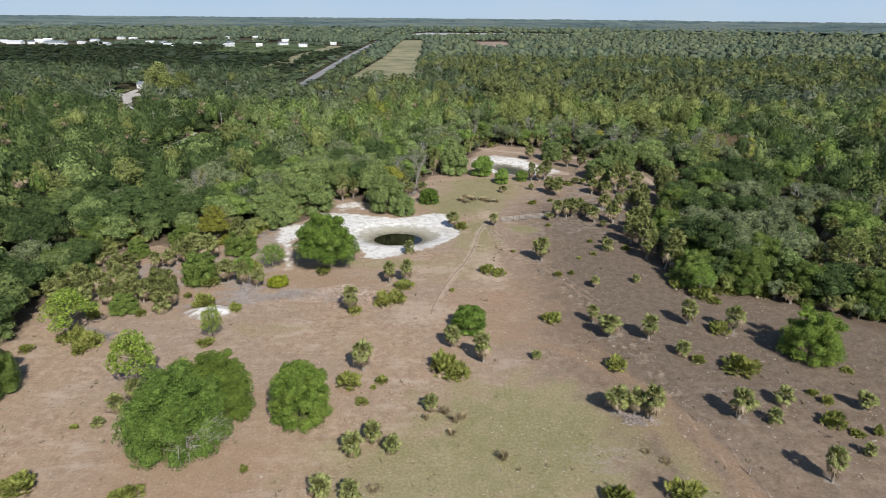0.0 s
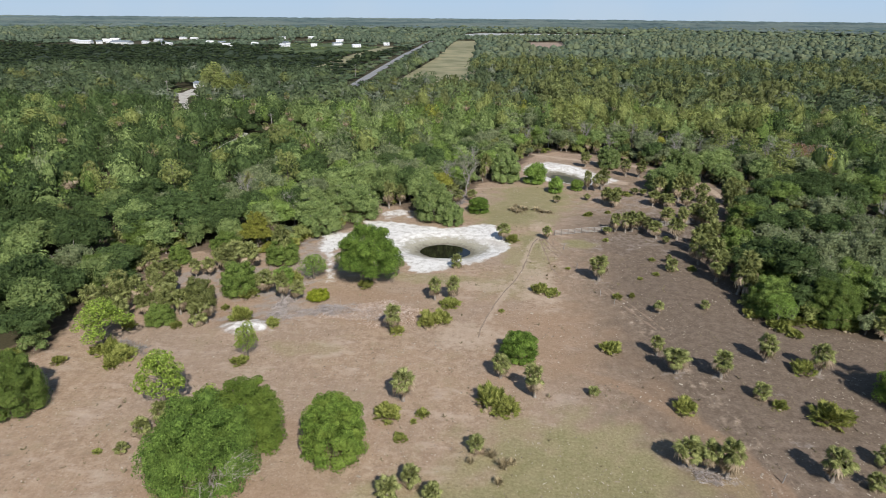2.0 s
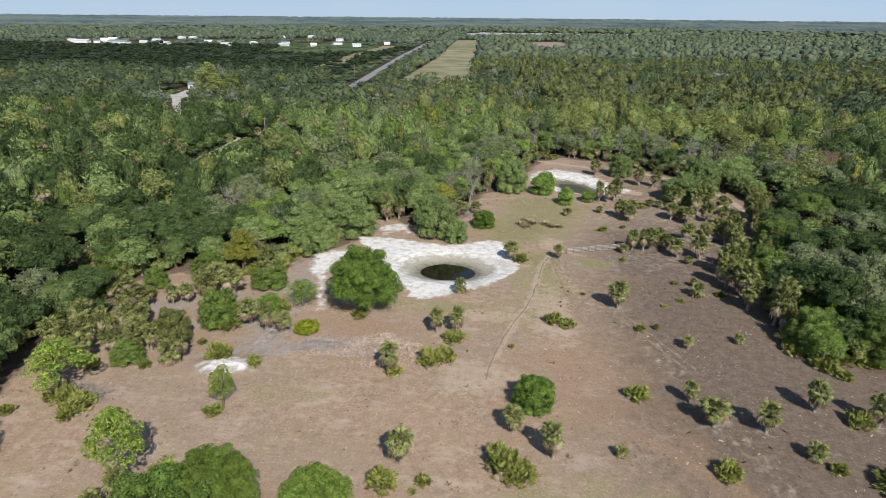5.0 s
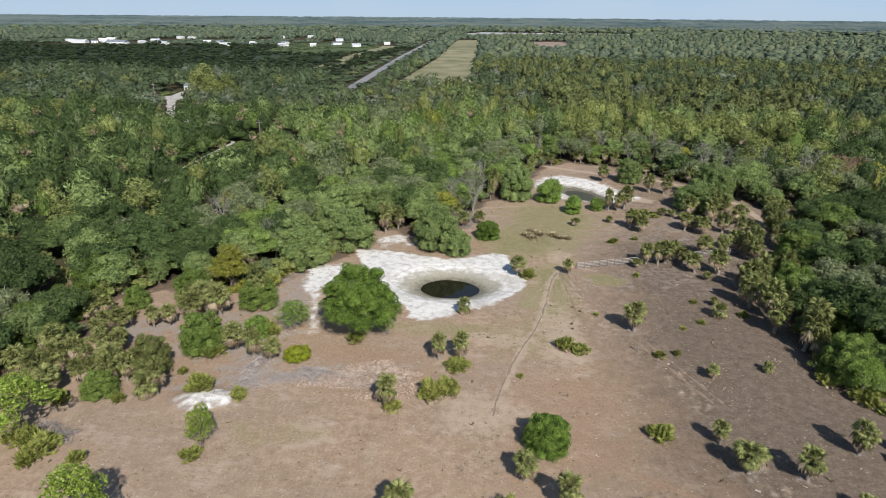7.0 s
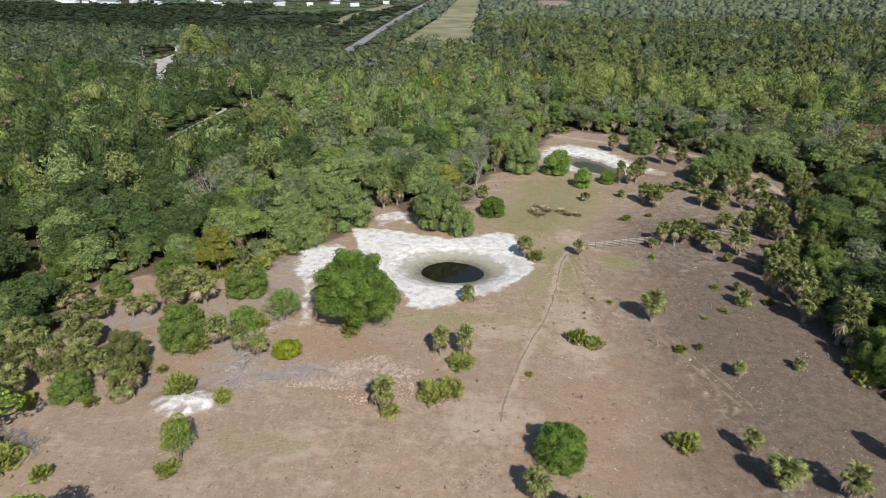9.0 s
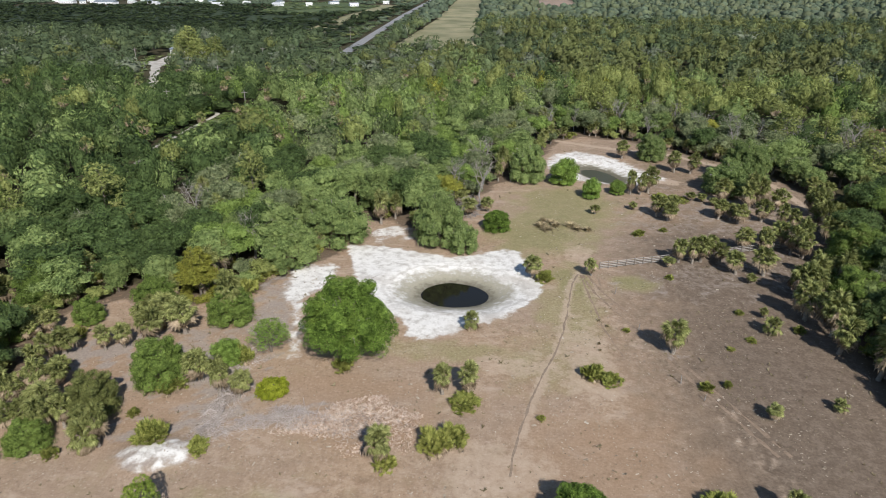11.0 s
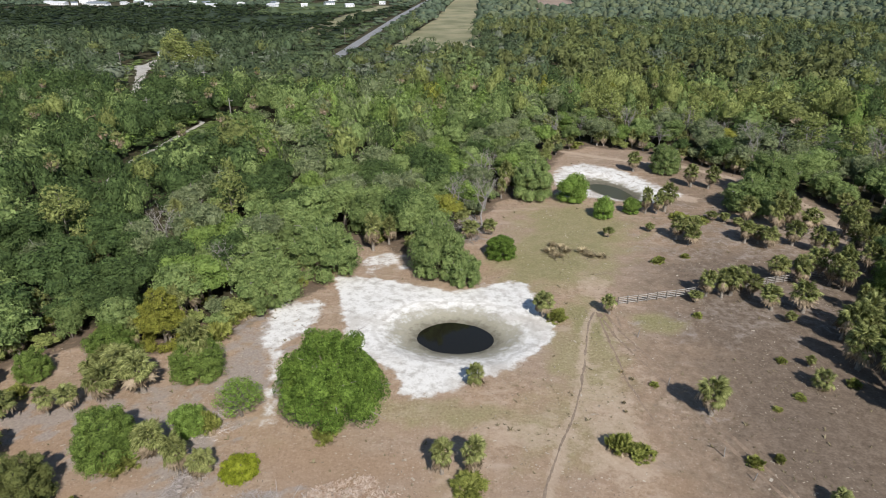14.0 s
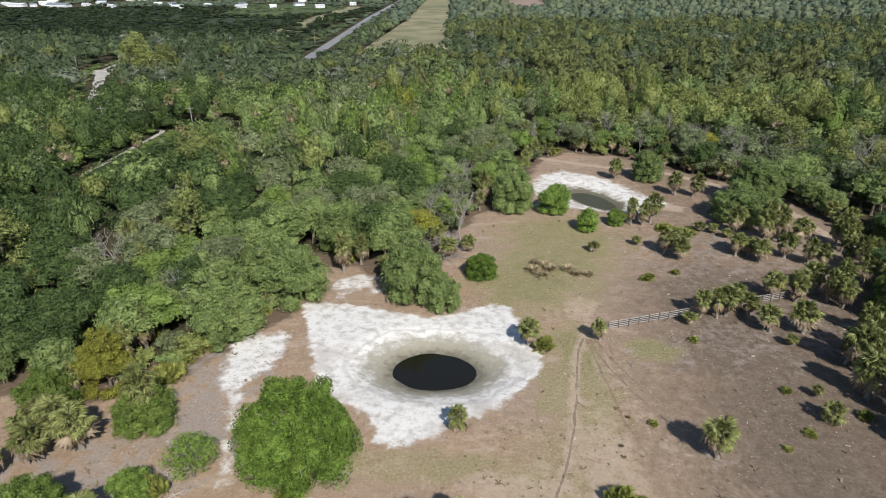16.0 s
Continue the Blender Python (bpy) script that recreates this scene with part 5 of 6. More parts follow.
tall_pine = Kind(lambda: pine_tree("tall_pine", 201, 13.0, 9.0, 1500, 0.55, LEAF_PINE, "tall flat-topped yellow-green pine over the wood"), 9.0, 13.0)
for x, y, tall, wide in ((-87.5, 163.5, 12.6, 10.0), (-97.0, 150.0, 11.0, 8.0)):
    tall_pine.put(x, y, tall, wide, 0.3 * x, group="tall pines")
grey_snag = Kind(lambda: bare_tree("bare_tree", 202, 10.0, 7.0, DEADWOOD, "leafless grey tree in the wood"), 7.0, 10.0)
rusty_snag = Kind(lambda: broad_tree("rusty_tree", 203, 9.0, 10.0, 900, 0.4, LEAF_RUST, n=12, bare=60, label="half-dead tree with rusty brown leaves", skip_core=True), 9.0, 10.0)
for k, (x, y) in enumerate(((74, 238), (84, 243), (88, 205), (97, 215), (105, 212), (66, 240), (54, 258), (95, 228), (84, 232), (48, 262), (60, 252), (101, 236), (112, 226), (78, 256), (-8, 184), (-14, 186), (118, 150), (104, 141), (96, 160), (-50, 150), (-66, 160), (22, 262), (34, 266), (12, 250), (44, 250), (58, 244), (70, 250), (90, 250), (64, 230), (80, 222), (104, 246), (36, 258), (-14, 196), (-8, 206))):
    grey_snag.put(x, y, 12.5 + 2.5 * math.sin(2.3 * k), 6.5 + 1.5 * math.cos(1.7 * k), 1.1 * k, group="bare trees of the wood")
for k, (x, y) in enumerate(((103, 224), (112, 231), (106, 232))):
    rusty_snag.put(x, y, 10.5, 9.0, 1.9 * k, group="bare trees of the wood")

WOOD_KINDS = [[wood_kind(k, 100 + 10 * k + v) for v in range(2)] for k in range(6)]
for x, y, tall, wide in ((-176, 388, 21, 18), (-163, 391, 16, 14), (-186, 396, 15, 10), (-170, 380, 15, 12)):
    tall_pine.put(x, y, tall, wide, 0.3 * x, "tall spreading yellow-green tree beside a house", "tall pines")
close_p, wood_r = scatter(62, 330, 6.6, 5)
rim_gap = inside(close_p, CLEARING)[1]
close_p, rim_gap = close_p[rim_gap > 1.2], rim_gap[rim_gap > 1.2]
order = np.argsort(rim_gap + 0.22 * np.hypot(close_p[:, 0] + 5, close_p[:, 1] - 60))
close_kind = species(close_p, wood_r)
for i in order[:340]:
    (x, y), k = close_p[i], close_kind[i]
    k = 0 if k == 3 and rim_gap[i] < 13 else k
    size = wood_r.uniform(0.8, 1.22) * (0.85 if rim_gap[i] < 5 else 1.0)
    if wood_r.uniform() < (0.32 if x > 40 and y < 200 else 0.12):
        palms_far[i % 4].put(x, y, wood_r.uniform(5.0, 9.0), wood_r.uniform(4.0, 5.0), wood_r.uniform(0, 6.28), "cabbage palm among the oaks of the wood", "palms in the wood's edge")
    else:
        kind = WOOD_KINDS[k][i % 2]
        kind.put(x, y, kind.tall * size * wood_r.uniform(0.9, 1.1), kind.wide * size * wood_r.uniform(0.95, 1.15), wood_r.uniform(0, 6.28), group="trees of the wood")


def growth(p):
    """How high the wood grows over the plan: low by the back pond, the lane, the road and the far houses."""
    x, y = p.T
    high = np.where((x > -5) & (x < 130) & (y > 222) & (y < 262), 0.68, 1.0)
    high = np.where((x > -112) & (x < -84) & (y > 196) & (y < 276), 0.45, high)
    high = np.where((along(p, ROAD_LINE) < 26) & (y < 1300), 0.36, high)
    return np.where(inside(p, SUBURB)[0], 0.4, high)


def tree_form(seed, pine, quads, leaf, bulges):
    """Vertices and faces of a plain tree of unit width and height, for the woods farther off."""
    r = np.random.default_rng(seed)
    foot = 0.52 if pine else 0.40  # the crown hangs over open shade below this height
    lobes = [(0, 0, 0.5 * (foot + 0.92), 0.34, 0.34, 0.5 * (0.92 - foot))]
    for k in range(bulges):
        t, out, size = 2.4 * k + r.uniform(0, 0.9), 0.42 * math.sqrt((k + 0.5) / bulges) * r.uniform(0.75, 1.1), r.uniform(0.14, 0.24) * (0.85 if pine else 1.0)
        top = 1.0 - 1.25 * out ** 2 * (2.1 if pine else 2.5) - r.uniform(0, 0.10)
        lobes.append((out * math.cos(t), out * math.sin(t), max(top - size * 0.7, foot + 0.1), size, size * r.uniform(0.8, 1.2), size * (0.7 if pine else 0.85)))
    ways, quad = round_form(*((4, 8) if quads > 100 else (3, 6) if quads > 30 else (2, 6) if quads > 5 else (2, 5)), 2.1)
    ways = unit(ways)
    middle, rows = np.array((0, 0, foot + 0.12)), np.array(lobes)
    reach = ((rows[None, :, :3] - middle) * ways[:, None]).sum(-1) + rows[None, :, 3:].mean(-1)
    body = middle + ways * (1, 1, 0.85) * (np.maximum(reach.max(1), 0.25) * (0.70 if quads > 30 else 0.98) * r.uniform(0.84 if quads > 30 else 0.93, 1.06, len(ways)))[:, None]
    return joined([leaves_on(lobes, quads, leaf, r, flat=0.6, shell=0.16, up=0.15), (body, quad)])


def woods(name, p, r, quads, leaf, bulges, wide, tall, label, leaves, kinds=None):
    """A stretch of wood as one mesh a kind of tree."""
    kinds = species(p, r) if kinds is None else kinds
    for k in range(6):
        forms = [tree_form(300 + 7 * k + v, k == 3, quads, leaf, bulges) for v in range(6)]
        spots = p[kinds == k]
        if not len(spots):
            continue
        verts, faces, trees, n = [], [], [], 0
        which = r.integers(6, size=len(spots))
        for v in range(6):
            mine = spots[which == v]
            fv, ff = forms[v]
            m = len(mine)
            t = r.uniform(0, 6.28, m)[:, None]
            s = (wide * np.clip(np.exp(0.32 * r.normal(size=m)), 0.5, 1.8))[:, None]
            h = (tall * np.clip(np.exp(0.26 * r.normal(size=m)), 0.6, 1.5) * (1.15 if k == 3 else 1.0) * growth(mine))[:, None]
            x = mine[:, :1] + s * (fv[None, :, 0] * np.cos(t) - fv[None, :, 1] * np.sin(t))
            y = mine[:, 1:] + s * (fv[None, :, 0] * np.sin(t) + fv[None, :, 1] * np.cos(t))
            z = h * fv[None, :, 2]
            verts.append(np.stack([x, y, z], -1).reshape(-1, 3))
            faces.append((ff[None] + (np.arange(m) * len(fv))[:, None, None]).reshape(-1, 4) + n)
            trees.append(np.repeat(r.uniform(0.02, 1.0, m), len(fv)))
            n += m * len(fv)
        me = mesh_of(name, np.concatenate(verts), np.concatenate(faces), leaves[k], True)
        me.attributes.new("tree", "FLOAT", "POINT").data.foreach_set("value", np.concatenate(trees).astype(np.float32))
        tagged(new(name + "_" + WOOD_NAMES[k], me), label, "woods", kind="stuff")


woods("middle_woods", close_p[order[340:]], np.random.default_rng(21), 200, 0.076, 12, 8.0, 10.4, "closed green wood of oaks and pines", WOOD_LEAVES)
verge_r = np.random.default_rng(55)
verge_p = np.column_stack([verge_r.uniform(-109.2, -96.5, 420), verge_r.uniform(212, 276, 420)])
woods("verge_bushes", verge_p, verge_r, 34, 0.13, 3, 3.4, 1.3, "low green growth beside a lane", WOOD_LEAVES, verge_r.choice([0, 5, 2], 420))
fill_p = np.column_stack([verge_r.uniform(-120, -112.6, 90), verge_r.uniform(205, 282, 90)])
woods("lane_bushes", fill_p, verge_r, 60, 0.12, 5, 5.6, 5.0, "green bushes along a sandy lane", WOOD_LEAVES, verge_r.choice([0, 1, 5], 90))
yard_p = np.column_stack([verge_r.uniform(-232, -146, 2600), verge_r.uniform(292, 440, 2600)])
yard_gap = along(yard_p, DRIVE)
yard_p = yard_p[(yard_gap > 5.0) & (yard_gap < 13) & (np.hypot((yard_p[:, 0] + 201) / 12, (yard_p[:, 1] - 408) / 10) > 1)][:330]
woods("yard_bushes", yard_p, verge_r, 34, 0.13, 3, 4.0, 1.3, "low green growth beside a shell drive", WOOD_LEAVES, verge_r.choice([0, 2, 5], len(yard_p)))
head_r = np.random.default_rng(41)
pine_p = close_p[order[340:]][species(close_p[order[340:]], np.random.default_rng(21)) == 3]
stems = [tube([(x, y, -0.3), (x + 0.2, y, 4.0), (x, y, 9.0)], [0.2, 0.17, 0.1], 5) for x, y in pine_p]
tagged(new("pine_trunks", mesh_of("pine_trunks", *joined(stems), BARK, True)), "bare grey-brown pine trunks under their crowns", "woods", kind="stuff")
heads = close_p[order[340:]][head_r.uniform(size=len(order) - 340) < 0.06]
head_form = joined(placed([(FRONDS[k % 3], turned(0, 0, 0, w, 0.2 * k, 1.5)) for k, w in enumerate(crown_ways(np.random.default_rng(3), 17, -50, 84))]))
skirt_form = joined(placed([(OLD_FRONDS[k % 2], turned(0, 0, -0.2, w, 0.3 * k, 1.7)) for k, w in enumerate(crown_ways(np.random.default_rng(4), 12, -84, -40))]))
head_v, head_f, skirt_v, skirt_f = [], [], [], []
for k, (x, y) in enumerate(heads):
    t, s = head_r.uniform(0, 6.28), head_r.uniform(0.85, 1.25)
    turn = np.array(((math.cos(t), -math.sin(t), 0), (math.sin(t), math.cos(t), 0), (0, 0, 1))) * s
    spot = np.array((x + head_r.normal() * 2.5, y + head_r.normal() * 2.5, head_r.uniform(9.0, 11.0)))
    head_v.append(head_form[0] @ turn.T + spot)
    head_f.append(head_form[1] + k * len(head_form[0]))
    skirt_v.append(skirt_form[0] @ turn.T + spot)
    skirt_f.append(skirt_form[1] + k * len(skirt_form[0]))
tagged(new("palm_skirts", mesh_of("palm_skirts", np.concatenate(skirt_v), np.concatenate(skirt_f), DEAD_FROND)), "hanging brown fronds under palm crowns in the wood", "woods", kind="stuff")
tagged(new("palm_heads", mesh_of("palm_heads", np.concatenate(head_v), np.concatenate(head_f), LEAF_PALM)), "grey-green palm crowns standing through the wood", "woods", kind="stuff")
far_p, far_r = scatter(330, 720, 8.2, 6)
# woods in the cloud's shadow get the darkened leaf colour
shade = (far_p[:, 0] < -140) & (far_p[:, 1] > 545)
woods("scrub_belt", far_p[shade], far_r, 34, 0.11, 3, 11.0, 7.0, "low wood on flat land, cloud shadow in its leaf colour", [LEAF_CLOUD_SHADE] * 6, np.ones(shade.sum(), int))
woods("back_woods", far_p[~shade], far_r, 64, 0.105, 6, 10.2, 9.8, "distant green wood of oaks and pines", HAZED_FAR_LEAVES)
meadow_r = np.random.default_rng(78)
meadow_p = np.column_stack([meadow_r.uniform(-410, -200, 900), meadow_r.uniform(840, 1230, 900)])
meadow_p = meadow_p[inside(meadow_p, GREEN)[0] & (wobble(meadow_p, 0.02, 1.0) > -0.1)][:260]
woods("pasture_bushes", meadow_p, meadow_r, 14, 0.17, 3, 9.0, 3.4, "bright green bushes on an overgrown pasture", HAZED_FAR_LEAVES, meadow_r.choice([5, 0, 1], len(meadow_p)))
scrub_r = np.random.default_rng(77)
scrub_p = np.column_stack([scrub_r.uniform(-900, -150, 5200), scrub_r.uniform(540, 1150, 5200)])
scrub_p = scrub_p[inside(scrub_p, SCRUBLAND)[0] & (wobble(scrub_p, 0.012, 4.0) > -0.55)][:1700]
woods("scrub_trees", scrub_p, scrub_r, 5, 0.24, 0, 12.0, 3.6, "scattered low trees in scrub, leaves darkened for cloud shadow", [LEAF_CLOUD_SHADE] * 6, np.ones(len(scrub_p), int))
PLAIN_SET = [HAZED_PLAIN_LEAVES[k] for k in (0, 1, 0, 2, 2, 0)]
plain_p, plain_r = scatter(1650, 2900, 24.0, 8)
woods("plain_woods", plain_p, plain_r, 1, 0.2, 2, 29.0, 11.0, "far belts of wood on the plain", PLAIN_SET)
out_p, out_r = scatter(720, 1700, 11.2, 7)
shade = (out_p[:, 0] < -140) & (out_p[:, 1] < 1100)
woods("scrub_plain", out_p[shade], out_r, 4, 0.16, 2, 13.0, 6.5, "low wood on flat land, cloud shadow in its leaf colour", [LEAF_CLOUD_SHADE] * 6, np.ones(shade.sum(), int))
woods("distant_woods", out_p[~shade], out_r, 4, 0.16, 4, 12.6, 9.2, "far green wood on the plain", PLAIN_SET)


def build_far_canopy():
    """Tree tops of the plain out to the horizon, as one uneven sheet that rises a little with the land."""
    d = 2500 * (4650 / 2500) ** np.linspace(0, 1, 90)
    a = np.radians(np.linspace(-50, 52, 330))
    dd, aa = np.meshgrid(d, a, indexing="ij")
    p = np.stack([-dd * np.sin(aa), dd * np.cos(aa)], -1).reshape(-1, 2)
    r = np.random.default_rng(9)
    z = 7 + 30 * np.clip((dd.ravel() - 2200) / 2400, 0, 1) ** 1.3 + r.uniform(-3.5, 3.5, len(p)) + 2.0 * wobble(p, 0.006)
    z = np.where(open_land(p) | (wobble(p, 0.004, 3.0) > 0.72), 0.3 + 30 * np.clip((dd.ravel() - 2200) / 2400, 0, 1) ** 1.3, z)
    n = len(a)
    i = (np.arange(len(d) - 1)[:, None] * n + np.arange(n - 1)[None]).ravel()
    tagged(new("backdrop", mesh_of("far_canopy", np.column_stack([p, z]), np.stack([i, i + 1, i + n + 1, i + n], 1), LEAF_FAR_HAZE)), "far wooded plain to the horizon, haze in its leaf colour", "woods", kind="structure")


build_far_canopy()


def build_low_sky():
    """A ring of sky far behind the plain."""
    a = np.radians(np.linspace(-62, 62, 63))
    ring = np.stack([-4780 * np.sin(a), 4780 * np.cos(a)], 1)
    n = len(a)
    verts = np.concatenate([np.column_stack([ring, np.full(n, z)]) for z in (-5.0, 150.0, 420.0, 700.0)])
    faces = [(q * n + k + 1, q * n + k, (q + 1) * n + k, (q + 1) * n + k + 1) for q in range(3) for k in range(n - 1)]
    tagged(new("backdrop_sky", mesh_of("low_sky", verts, np.array(faces), LOW_SKY)), "pale blue hazy sky over the plain", "sky", kind="structure")


build_low_sky()


def flat_piece(name, outline, z, material, label, category):
    """A flat piece of land with its own rim."""
    bm = bmesh.new()
    bm.faces.new([bm.verts.new((x, y, z)) for x, y in outline])
    bmesh.ops.triangulate(bm, faces=bm.faces[:])
    me = bpy.data.meshes.new(name)
    bm.to_mesh(me)
    bm.free()
    me.materials.append(material)
    return tagged(new(name, me), label, category, kind="structure")


def ribbon(name, line, half, z, material, label, category):
    """A long strip of road along a line, its verges uneven."""
    line = np.asarray(line, float)
    step = 3.0 if half < 3 else 40.0
    marks = np.concatenate([[0], np.cumsum(np.hypot(*np.diff(line, axis=0).T))])
    run = np.arange(0, marks[-1], step)
    line = np.column_stack([np.interp(run, marks, line[:, 0]), np.interp(run, marks, line[:, 1])])
    way = unit(np.gradient(line, axis=0))
    side = np.column_stack([-way[:, 1], way[:, 0]])
    rag = 0.35 if half < 3 else 0.05
    left = line + side * (half * (1 + rag * wobble(line, 0.35, 1.0)))[:, None]
    right = line - side * (half * (1 + rag * wobble(line, 0.41, 4.0)))[:, None]
    verts = np.column_stack([np.concatenate([left, right]), np.full(2 * len(line), z)])
    n = len(line)
    faces = [(k, k + n, k + n + 1, k + 1) for k in range(n - 1)]
    return tagged(new(name, mesh_of(name, verts, np.array(faces), material)), label, category, kind="structure")


flat_piece("field_strip", STRIP, 0.12, FIELD, "long mown grass strip between woods", "field")
flat_piece("field_mown", MOWN, 0.12, FIELD, "narrow mown strip beside the road", "field")
flat_piece("field_pasture", GREEN, 0.12, PASTURE, "bright green overgrown pasture", "field")
flat_piece("field_scrub", SCRUBLAND, 0.08, SCRUB_CLOUD_SHADE, "low scrub on flat land, cloud shadow in its colour", "scrub")
flat_piece("field_pits", PITS, 1.5, PALE_FIELD, "pale bare sand of a far pit", "field")
flat_piece("field_bare", BROWN, 0.12, BARE_FIELD, "bare brown ploughed field", "field")
flat_piece("field_east", EAST, 1.5, BARE_FIELD, "pale brown far field", "field")
ribbon("road", ROAD_LINE, 4.0, 0.2, TARMAC, "straight pale grey country road", "road")
ribbon("drive", DRIVE, 2.4, 0.38, SHELL_ROAD, "pale shell driveway in the wood", "road")
flat_piece("yard", ((-214, 400), (-200, 396), (-188, 404), (-190, 416), (-204, 420), (-216, 414)), 0.40, SHELL_ROAD, "pale shell yard before a house", "yard")
ribbon("lane", LANE, 0.85, 0.36, SHELL_ROAD, "pale sandy lane under the trees", "road")

def smooth_line(points, step=0.6):
    """Even points along a soft curve through the given ones."""
    points = [np.array(q, float) for q in points]
    points = [2 * points[0] - points[1], *points, 2 * points[-1] - points[-2]]
    out = []
    for a, b, c, d in zip(points, points[1:], points[2:], points[3:]):
        for t in np.arange(0, 1, step / max(np.linalg.norm(c - b), step)):
            out.append(0.5 * (2 * b + (c - a) * t + (2 * a - 5 * b + 4 * c - d) * t * t + (3 * b - a - 3 * c + d) * t ** 3))
    return np.array(out)


def worn_path(name, points, half, material, label, seed):
    """A narrow trodden or driven line, uneven in width, lying on the ground."""
    r = np.random.default_rng(seed)
    line = smooth_line(points) + 0.0
    line = line + 0.12 * np.column_stack([wobble(line, 0.7, seed), wobble(line, 0.7, seed + 3.0)])
    way = unit(np.gradient(line, axis=0))
    side = np.column_stack([-way[:, 1], way[:, 0]])
    width = half * (1 + 0.45 * wobble(line, 1.1, seed + 1.0) + 0.3 * r.normal(size=len(line)))
    left, right = line + side * width[:, None], line - side * width[:, None]
    rim = np.concatenate([left, right])
    verts = np.column_stack([rim, relief(rim) + 0.012])
    n = len(line)
    faces = [(k, k + n, k + n + 1, k + 1) for k in range(n - 1) if material is RUT or r.uniform() > 0.06]
    tagged(new(name, mesh_of(name, verts, np.array(faces), material)), label, "path", kind="structure")


worn_path("path_trodden", [(10.9, 149.0), (9.6, 145.5), (8.3, 139.0), (7.2, 133.0), (6.0, 127.7), (4.3, 121.8), (2.6, 117.2), (1.0, 112.6), (-1.0, 105.0), (-2.2, 98.0)], 0.13, RUT, "narrow dark trodden cattle path", 1)
worn_path("path_wheel", [(11.2, 148.8), (11.6, 143.0), (12.2, 136.0), (12.8, 129.5), (14.5, 122.0)], 0.15, PALE_TRACK, "pale dusty wheel track", 4)

for k, shift in enumerate((0.0, 1.7)):
    worn_path("path_wheel", [(11.6 + 0.4 * shift, 148.6), (12.8 + 0.9 * shift, 142.0), (15.6 + 1.1 * shift, 135.0), (18.2 + 1.1 * shift, 129.0), (20.4 + 1.0 * shift, 122.5), (25.0 + 0.9 * shift, 112.0), (28.4 + 0.8 * shift, 104.0)], 0.20, PALE_TRACK, "pale orange wheel track fanning out from the gate", 11 + k)

# ---- the fence ----
def build_fence(a, b, bays, tall=1.4):
    root = new("board_fence")
    a, b = np.array(a), np.array(b)
    way = (b - a) / np.linalg.norm(b - a)
    turn, gap = math.atan2(way[1], way[0]), np.linalg.norm(b - a) / bays
    post = mesh_of("post", *box(0, 0, -0.3, 0.13, 0.13, tall + 0.42, 0.0), POSTWOOD)
    rail = mesh_of("rail", *box(0, 0, 0, gap * 0.995, 0.035, 0.13, 0.0), BOARD)
    for k in range(bays + 1):
        x, y = a + way * gap * k
        part("post", post, root, "dark square post").matrix_basis = stand(x, y, turn=turn, lean=(rng.normal() * 0.02, rng.normal() * 0.02))
    for k in range(bays):
        x, y = a + way * gap * (k + 0.5) - np.array((math.sin(turn), -math.cos(turn))) * 0.09
        for h in (0.22, 0.56, 0.90, 1.24):
            part("rail", rail, root, "weathered grey board").matrix_basis = Matrix.Translation((x, y, on_ground(x, y) + h)) @ Euler((0, rng.normal() * 0.008, turn)).to_matrix().to_4x4()
    tagged(root, "weathered four-board wooden fence across dry ground", "fence")


build_fence((15.0, 151.4), (54.0, 164.9), 23)


def fence_post(x, y, tall, lean):
    root = tagged(new("fence_post", mesh_of("fence_post", *tube([(0, 0, -0.3), (0, 0, tall * 0.6), (0.03, 0, tall)], [0.07, 0.065, 0.05], 7), DEADWOOD)), "lone grey weathered fence post in the meadow", "post", "old fence posts")
    root.matrix_basis = stand(x, y, lean=lean)


for x, y, tall, lean in ((34.0, 67.6, 1.5, (0.05, 0.1)), (36.2, 57.6, 1.4, (-0.05, 0.06)), (17.9, 130.2, 1.3, (0.1, 0)), (20.9, 117.3, 1.3, (0, -0.1)), (22.9, 113.8, 1.2, (0.1, 0.05)), (16.2, 141.6, 1.3, (0, 0.1))):
    fence_post(x, y, tall, lean)


# ---- brush, logs and split wood ----
def brush_pile(x, y, rx, ry, tall, count, seed, material, label, turn=0.0, long=0.72, fat=0.022):
    """A tangle of thin dead sticks heaped in a low mound."""
    r = np.random.default_rng(seed)
    sticks = []
    for _ in range(count):
        q, t = math.sqrt(r.uniform()), r.uniform(0, 6.28)
        px, py = rx * q * math.cos(t), ry * q * math.sin(t)
        base = np.array((px, py, tall * (1 - q * q) * r.uniform())) * (1 + 0.35 * math.sin(3 * t + seed), 1 + 0.35 * math.sin(2 * t + 2 * seed), 1)
        way = unit(np.array((r.normal(), r.normal(), 0.3 * r.normal())))
        length = long * r.uniform(0.3, 1.3) * (2.2 if r.uniform() < 0.1 else 1.0)
        thick = fat * r.uniform(0.4, 1.4) * (2.4 if r.uniform() < 0.08 else 1.0)
        sticks.append(tube([base, base + way * length * 0.5 + r.normal(size=3) * 0.1, base + way * length + r.normal(size=3) * 0.1], [thick, thick * 0.8, thick * 0.4], 3))
    root = tagged(new("brush_pile", mesh_of("brush_pile", *joined(sticks), material)), label, "brush pile", "brush piles", "stuff")
    root.matrix_basis = stand(x, y, turn=turn)


